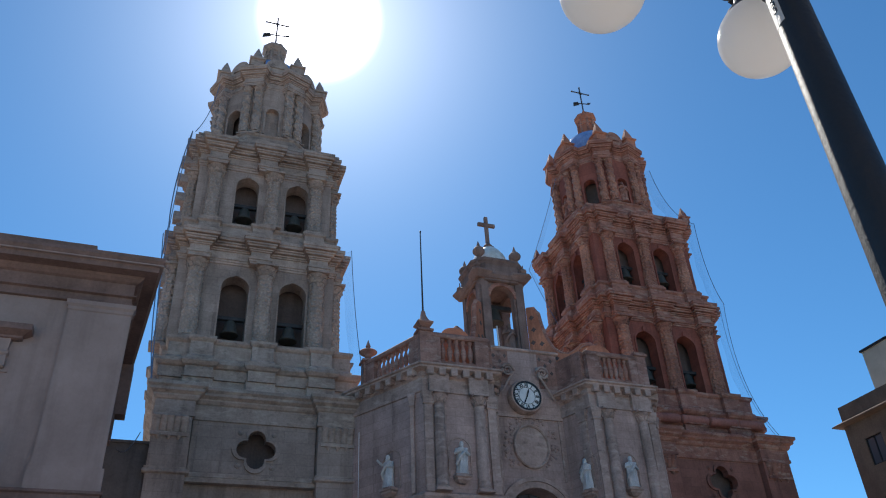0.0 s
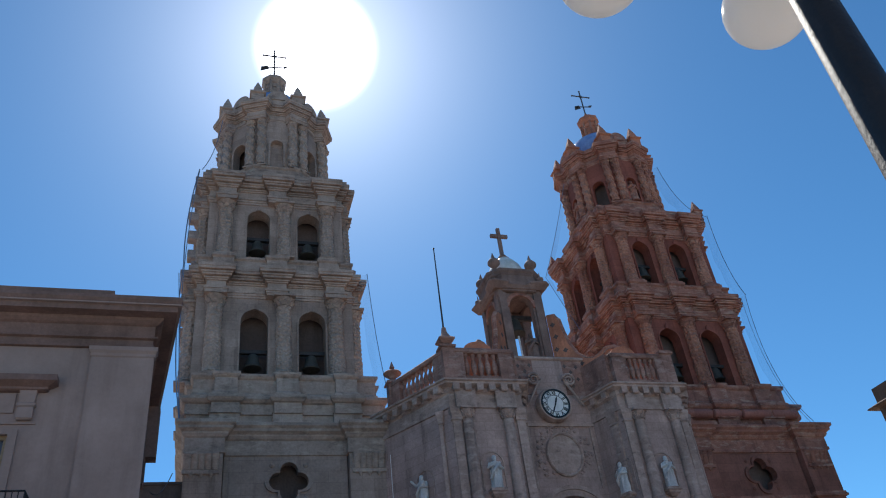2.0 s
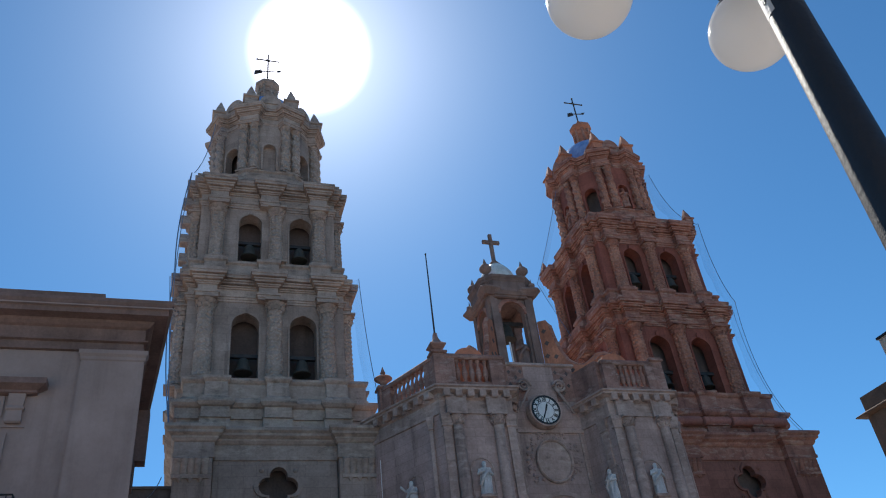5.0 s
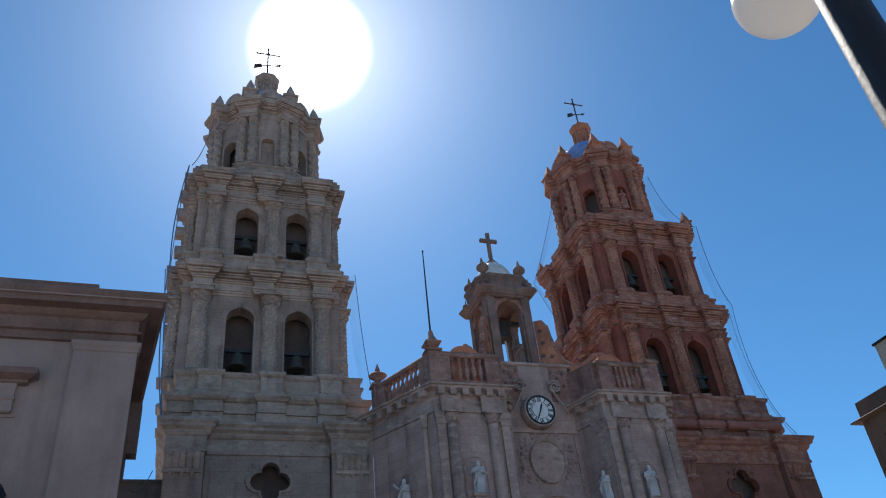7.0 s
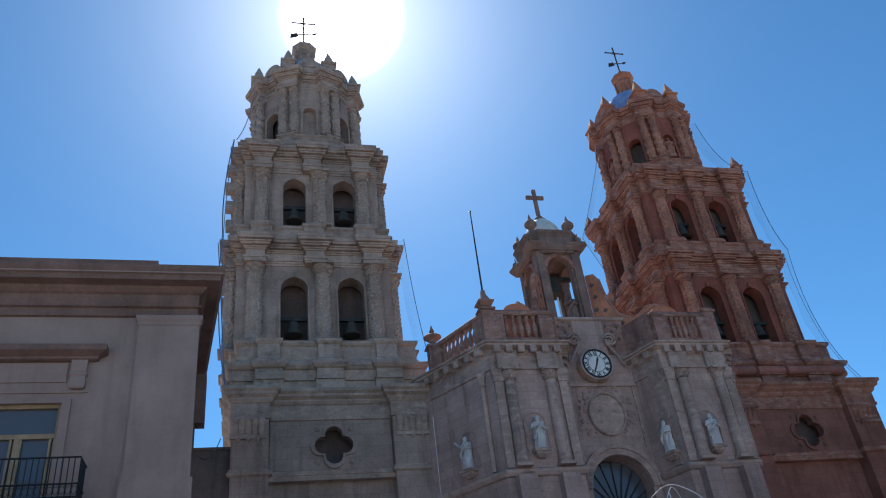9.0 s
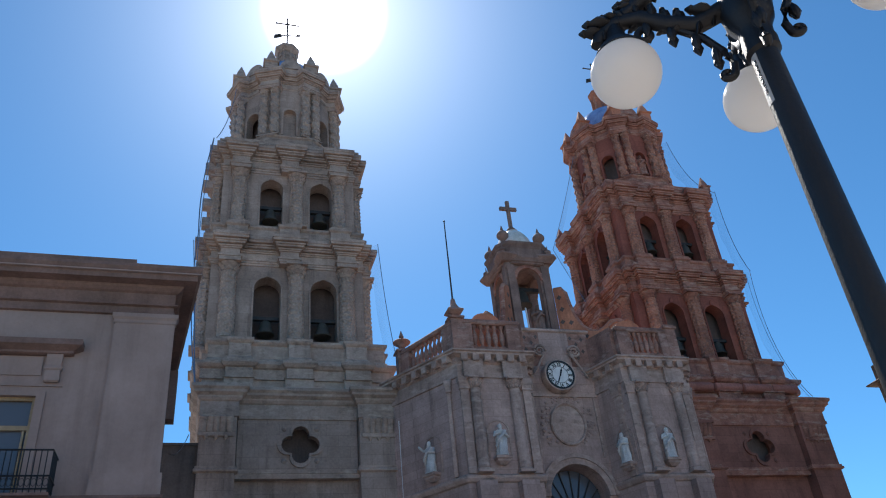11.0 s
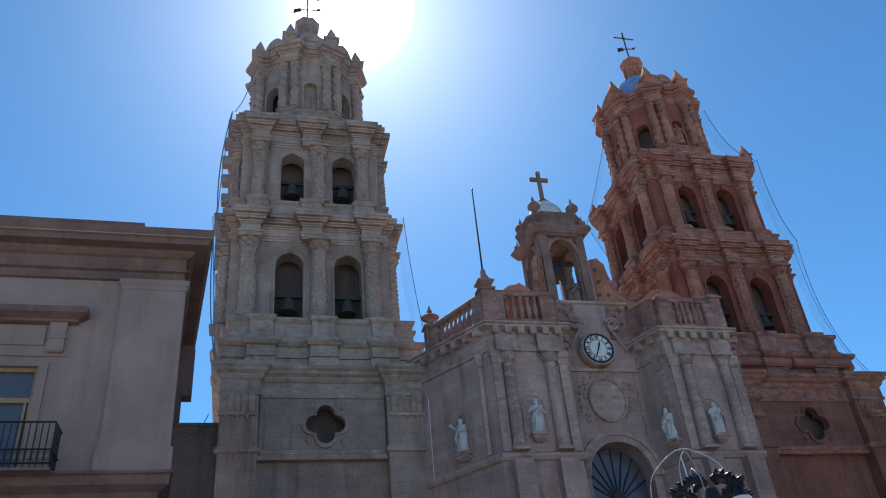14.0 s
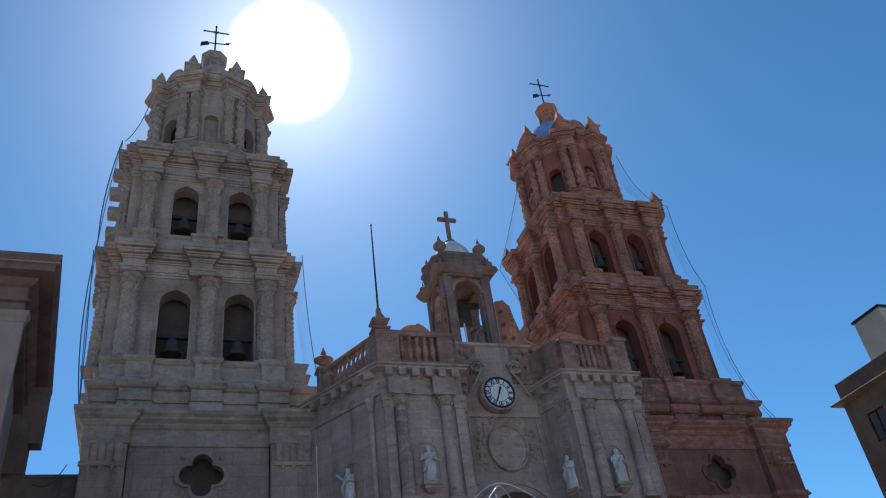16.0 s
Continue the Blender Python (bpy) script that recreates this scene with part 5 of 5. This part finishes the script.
for s in (-1, 1):
    bm = bmesh.new()
    stack(bm, [Vector((wx + s * 1.5 - 0.22, y0 - 0.16)), Vector((wx + s * 1.5 + 0.22, y0 - 0.16)), Vector((wx + s * 1.5 + 0.22, y0)), Vector((wx + s * 1.5 - 0.22, y0))], [(-0.03, 12.5), (0.02, 12.55), (0.0, 12.9), (0.05, 12.95), (0.05, 13.02), (0.0, 13.06), (0.03, 13.5)])
    part("bracket", bm, PLASTER, win)
bm = bmesh.new()
box(bm, wl, wr, y0 + 0.22, y0 + 0.26, 8.75, 12.05)
part("pane", bm, GLASS, win)
bm = bmesh.new()
for a, b, c, d in ((wl, wl + 0.12, 8.75, 12.05), (wr - 0.12, wr, 8.75, 12.05), (wx - 0.07, wx + 0.07, 8.75, 10.95), (wl + 0.12, wr - 0.12, 11.93, 12.05), (wl + 0.12, wr - 0.12, 10.95, 11.1)):
    box(bm, a, b, y0 + 0.1, y0 + 0.2, c, d)
for a in (wl + 0.12, wx + 0.07):
    box(bm, a, a + 0.07, y0 + 0.12, y0 + 0.19, 8.75, 10.95)
    box(bm, a + 0.83, a + 0.9, y0 + 0.12, y0 + 0.19, 8.75, 10.95)
part("casement_frame", bm, WOOD, win, "varnished yellowish wooden casement frame")
# balcony with bars
balc = new("balcony")
balc.parent = palace
bx0, bx1, by = wx - 2.1, wx + 2.1, y0 - 0.95
bm = bmesh.new()
box(bm, bx0 - 0.05, bx1 + 0.05, by - 0.05, y0, 8.62, 8.7)
part("balcony_slab", bm, PLASTER_TRIM, balc)
bm = bmesh.new()
for z in (8.82, 9.2, 9.98):
    tube(bm, [(bx0, y0, z), (bx0, by, z), (bx1, by, z), (bx1, y0, z)], 0.028, 6)
part("rail", bm, IRON, balc, "black iron balcony rail")
bm = bmesh.new()
lathe(bm, [(0.016, 8.7), (0.016, 9.1), (0.035, 9.14), (0.016, 9.18), (0.016, 9.98)], 6)
bar = mesh_of(bm, IRON, "bar")
for i in range(27):
    part("bar", bar, IRON, balc, at=(bx0 + (bx1 - bx0) * i / 26, by, 0))
for i in range(1, 6):
    for x in (bx0, bx1):
        part("bar", bar, IRON, balc, at=(x, by + (y0 - by) * i / 6, 0))
bm = bmesh.new()
for i in range(26):
    c = (bx0 + (bx1 - bx0) * (i + 0.5) / 26, 9.01)
    tube(bm, [(c[0] + 0.07 * math.cos(a), by, c[1] + 0.12 * math.sin(a)) for a in [2 * math.pi * k / 8 for k in range(9)]], 0.01, 4)
part("scroll_row", bm, IRON, balc)

# rubble wall in the gap beside the church
bm = bmesh.new()
box(bm, -20.6, -17.77, -2.3, -1.6, 0, 14.2)
box(bm, -20.7, -17.77, -2.4, -1.5, 14.2, 14.32)
solo("gap_wall", bm, DARKWALL, "dark rubble wall closing the gap beside the church", "wall", kind="structure")

bm = bmesh.new()
tube(bm, [Vector((-19.0, -5.5, 12.8)).lerp(Vector((-18.3, -2.7, 14.6)), i / 10) + Vector((0, 0, -0.4 * (i / 10) * (1 - i / 10) * 4)) for i in range(11)], 0.02, 5)
cord = solo("slack_cable", bm, BLACK, "thin black cable slung between palace and church", "cable")

# ---- the brown building down the street ----
block = thing("apartment_building", (24, -1.6, 0), "brown flat-roofed street building with cream roof room", "building")
bm = bmesh.new()
WINS = [(-1.25, -2.55), (-3.0, -5.4), (-6.3, -8.7), (-9.6, -12.0)]
box(bm, 0.25, 14, -24, 0, 0, 18.7)
box(bm, 0, 0.25, -24, 0, 17.45, 18.7)
edges = [0.0]
for a, b in WINS:
    edges += [a, b]
edges.append(-24)
for z0, z1 in ((15.75, 17.45), (12.2, 13.9), (8.6, 10.3), (5.0, 6.7)):
    for i in range(0, len(edges), 2):
        box(bm, 0, 0.25, edges[i + 1], edges[i], z0, z1)
for z0, z1 in ((13.9, 15.75), (10.3, 12.2), (6.7, 8.6), (0, 5.0)):
    box(bm, 0, 0.25, -24, 0, z0, z1)
part("wall", bm, BROWN, block)
bm = bmesh.new()
box(bm, 0.0, 14, -24, 0, 18.7, 19.95)
part("roof_parapet", bm, BROWN, block)
bm = bmesh.new()
stack(bm, [Vector((0, -24)), Vector((14, -24)), Vector((14, 0)), Vector((0, 0))], [(0.0, 18.62), (0.5, 18.68), (0.5, 18.76), (0.02, 19.0)])
part("eave", bm, BROWN, block)
for z0, z1 in ((15.75, 17.45), (12.2, 13.9), (8.6, 10.3), (5.0, 6.7)):
    for a, b in WINS:
        bm = bmesh.new()
        box(bm, 0.12, 0.2, b, a, z0, z1)
        w = part("window", bm, GLASS, block)
        bm = bmesh.new()
        box(bm, 0.06, 0.16, b, a, z0, z0 + 0.07)
        box(bm, 0.06, 0.16, b, a, z1 - 0.07, z1)
        for y in (b, a - 0.07, (a + b) / 2 - 0.03):
            box(bm, 0.06, 0.16, y, y + 0.07, z0 + 0.07, z1 - 0.07)
        part("frame", bm, BLACK, w)
bm = bmesh.new()
box(bm, 1.5, 5.5, -4.1, -2.0, 19.4, 23.2)
room = part("roof_room", bm, CREAM, block, "cream plastered roof room")
bm = bmesh.new()
box(bm, 1.4, 5.6, -4.2, -1.9, 23.2, 23.35)
part("roof_slab", bm, BLACK, room)


# ---- street lamps ----
def globe_mesh():
    bm = bmesh.new()
    bmesh.ops.create_uvsphere(bm, u_segments=40, v_segments=24, radius=0.1546)
    return mesh_of(bm, OPAL, "globe", True)


GLOBE = globe_mesh()
ARM_R, GLOBE_Z = 0.52, 3.84


def street_lamp(x, y, arms, label, z=0.0, boss_top=4.5):
    t = thing("street_lamp", (x, y, z), label, "street lamp", "plaza lamps")
    bm = bmesh.new()
    lathe(bm, [(0.22, 0), (0.22, 0.25), (0.16, 0.32), (0.17, 0.5), (0.12, 0.6), (0.11, 0.9), (0.09, 1.0), (0.074, 1.4), (0.066, 2.4), (0.055, 3.85)], 28)
    part("post", bm, IRON, t, "tapered black iron post", smooth=True)
    bm = bmesh.new()
    lathe(bm, [q for q in ((0.056, 3.755), (0.072, 3.77), (0.074, 3.83), (0.068, 3.85), (0.072, 3.9), (0.098, 3.95), (0.11, 4.02), (0.095, 4.12), (0.07, 4.2), (0.12, 4.3), (0.13, 4.42), (0.05, 4.5)) if q[1] <= boss_top], 24)
    part("head_boss", bm, IRON, t, smooth=True)
    for turn, reach, lift in arms:
        m = Matrix.Translation((0, 0, lift)) @ Matrix.Rotation(radians(turn), 4, "Z") @ Matrix.Diagonal((reach / ARM_R, 1, 1, 1))
        arm = new("arm")
        arm.parent = t
        arm.matrix_basis = m
        bm = bmesh.new()
        up = GLOBE_Z + 0.25
        pts = [(0.08, 0, 4.02), (0.2, 0, 3.98), (0.3, 0, 4.04), (0.40, 0, 4.13), (0.50, 0, 4.15), (0.58, 0, 4.1), (0.6, 0, 4.05)]
        tube(bm, pts, 0.046, 10, 0.7)
        # leafy upper scroll
        tube(bm, [(0.1, 0, 4.3), (0.2, 0, 4.32), (0.32, 0, 4.28), (0.42, 0, 4.2), (0.5, 0, 4.16)], 0.055, 10, 0.6)
        part("bracket", bm, IRON, arm, smooth=True)
        leaf_rnd = random.Random(5)
        lower, upper = [(0.08, 4.02), (0.2, 3.98), (0.3, 4.04), (0.40, 4.13), (0.50, 4.15), (0.58, 4.1)], [(0.1, 4.3), (0.2, 4.32), (0.32, 4.28), (0.42, 4.2), (0.5, 4.16)]
        for line, count in ((lower, 9), (upper, 9)):
            for i in range(count):
                q = (i + 0.5) / count * (len(line) - 1)
                a, b = Vector(line[int(q)]), Vector(line[int(q) + 1])
                c, d = a.lerp(b, q % 1), (b - a).normalized()
                for s in (-1, 1):
                    ln = leaf_rnd.uniform(0.055, 0.09) * (1.25 if s > 0 else 0.75)
                    nx, nz = -d.y * s + d.x * 0.8, d.x * s + d.y * 0.8
                    bm = bmesh.new()
                    m4 = Matrix.Translation((c.x, leaf_rnd.uniform(-0.02, 0.02), c.y)) @ Matrix.Rotation(math.atan2(nx, nz), 4, "Y") @ Matrix.Diagonal((0.55, 1.0, 1.0, 1.0))
                    lathe(bm, [(0.012, 0), (ln * 0.42, ln * 0.35), (ln * 0.46, ln * 0.6), (ln * 0.25, ln * 0.9), (ln * 0.3, ln * 1.0), (0.006, ln * 1.25)], 8, m=m4)
                    part("iron_leaf", bm, IRON, arm, smooth=True)
        bm = bmesh.new()
        # leafy strut down to the post, ending in a small curl, and a stub curl under the arm
        pts = []
        for i in range(24):
            a = i / 23 * 1.7 * math.pi
            r = 0.026 * (1 - i / 40)
            pts.append((0.150 - r * math.cos(a), 0, 3.665 - r * math.sin(a)))
        strut = [(0.36, 0, 4.06), (0.27, 0, 3.99), (0.19, 0, 3.9), (0.135, 0, 3.79), (0.115, 0, 3.71)]
        tube(bm, strut + pts, 0.018, 8, 0.8)
        for i, (x, _, z) in enumerate(strut[:4]):
            for q in (-1, 1):
                part("iron_leaf", lathe(bmesh.new(), [(0.004, -0.045), (0.022, -0.01), (0.016, 0.02), (0.003, 0.05)], 8, at=(x + 0.03, q * 0.012, z - 0.025 + 0.01 * q)), IRON, arm, smooth=True)
        pts = []
        for i in range(26):
            a = i / 25 * 1.9 * math.pi
            r = 0.042 * (1 - i / 40)
            pts.append((0.40 + r * math.sin(a), 0, 4.02 + r * math.cos(a)))
        tube(bm, pts, 0.018, 7, 0.8)
        part("scroll", bm, IRON, arm, smooth=True)
        bm = bmesh.new()
        lathe(bm, [(0.10, GLOBE_Z + 0.095), (0.108, GLOBE_Z + 0.12), (0.085, GLOBE_Z + 0.16), (0.05, GLOBE_Z + 0.2), (0.03, GLOBE_Z + 0.3)], 20, at=(ARM_R, 0, 0))
        part("globe_cap", bm, IRON, arm, smooth=True)
        part("globe", GLOBE, OPAL, arm, "white opal glass globe", at=Matrix.Translation((ARM_R, 0, GLOBE_Z)) @ Matrix.Diagonal((ARM_R / reach, 1, 1, 1)))
    return t


lamp = street_lamp(-15.501, -37.799, ((143.4, 0.55, 0.051), (55.5, 0.38, 0.001), (-33.6, 0.55, 0.18), (233.0, 0.52, 0.05)), "black iron plaza lamp with four white globes")
# paper label wrapped round the post
bm = bmesh.new()
rows = []
for i in range(5):
    a = radians(134 + i * 14)
    rows.append([bm.verts.new((r * math.cos(a), r * math.sin(a), z)) for r, z in ((0.0588, 3.49), (0.0578, 3.75), (0.054, 3.75), (0.054, 3.49))])
for a, b in zip(rows, rows[1:]):
    for k in range(4):
        bm.faces.new((a[k], a[(k + 1) % 4], b[(k + 1) % 4], b[k]))
bm.faces.new(rows[0])
bm.faces.new(rows[-1][::-1])
label_strip = part("label_strip", bm, STICKER, lamp, "pale worn paper strip")
for i in range(7):
    bm = bmesh.new()
    rows = []
    for j in range(4):
        a = radians(160 + j * 6)
        z = 3.54 + i * 0.027
        rows.append([bm.verts.new((r * math.cos(a), r * math.sin(a), q)) for r, q in ((0.0606, z), (0.0603, z + 0.017), (0.056, z + 0.017), (0.056, z))])
    for a, b in zip(rows, rows[1:]):
        for k in range(4):
            bm.faces.new((a[k], a[(k + 1) % 4], b[(k + 1) % 4], b[k]))
    bm.faces.new(rows[0])
    bm.faces.new(rows[-1][::-1])
    part("dark_bar", bm, BLACK, label_strip)

lamp2 = street_lamp(-10.95, -28.1, ((185.0, 0.52, 0.0), (275.0, 0.52, 0.0), (5.0, 0.52, 0.0), (95.0, 0.52, 0.0)), "black iron plaza lamp with wire hoop ornament on top", -0.2, 4.2)
# bright wire hoops of a festive ornament
bm = bmesh.new()
for ang, rad, h, ox_, oy_ in ((-35, 0.5, 0.55, -0.28, 0.04), (40, 0.42, 0.5, -0.24, 0.0), (85, 0.2, 0.28, -0.2, 0.02)):
    c, s = math.cos(radians(ang)), math.sin(radians(ang))
    pts = [(ox_ + rad * math.cos(a) * c, oy_ + rad * math.cos(a) * s, 4.17 + h * math.sin(a) + 0.02 * math.sin(5 * a)) for a in [math.pi * i / 24 for i in range(25)]]
    tube(bm, pts, 0.007, 5)
for x, y in ((-0.62, 0.27), (-0.33, 0.1), (0.1, -0.24)):
    tube(bm, [(x, y, 4.12), (x + 0.05, y, 4.06), (x + 0.11, y - 0.02, 4.07), (x + 0.14, y - 0.03, 4.16)], 0.011, 6)
tube(bm, [(-0.26, 0.02, 4.1), (-0.3, 0.03, 4.62)], 0.009, 6)
part("wire_hoop", bm, STEEL, lamp2, "bright bent wire hoops")
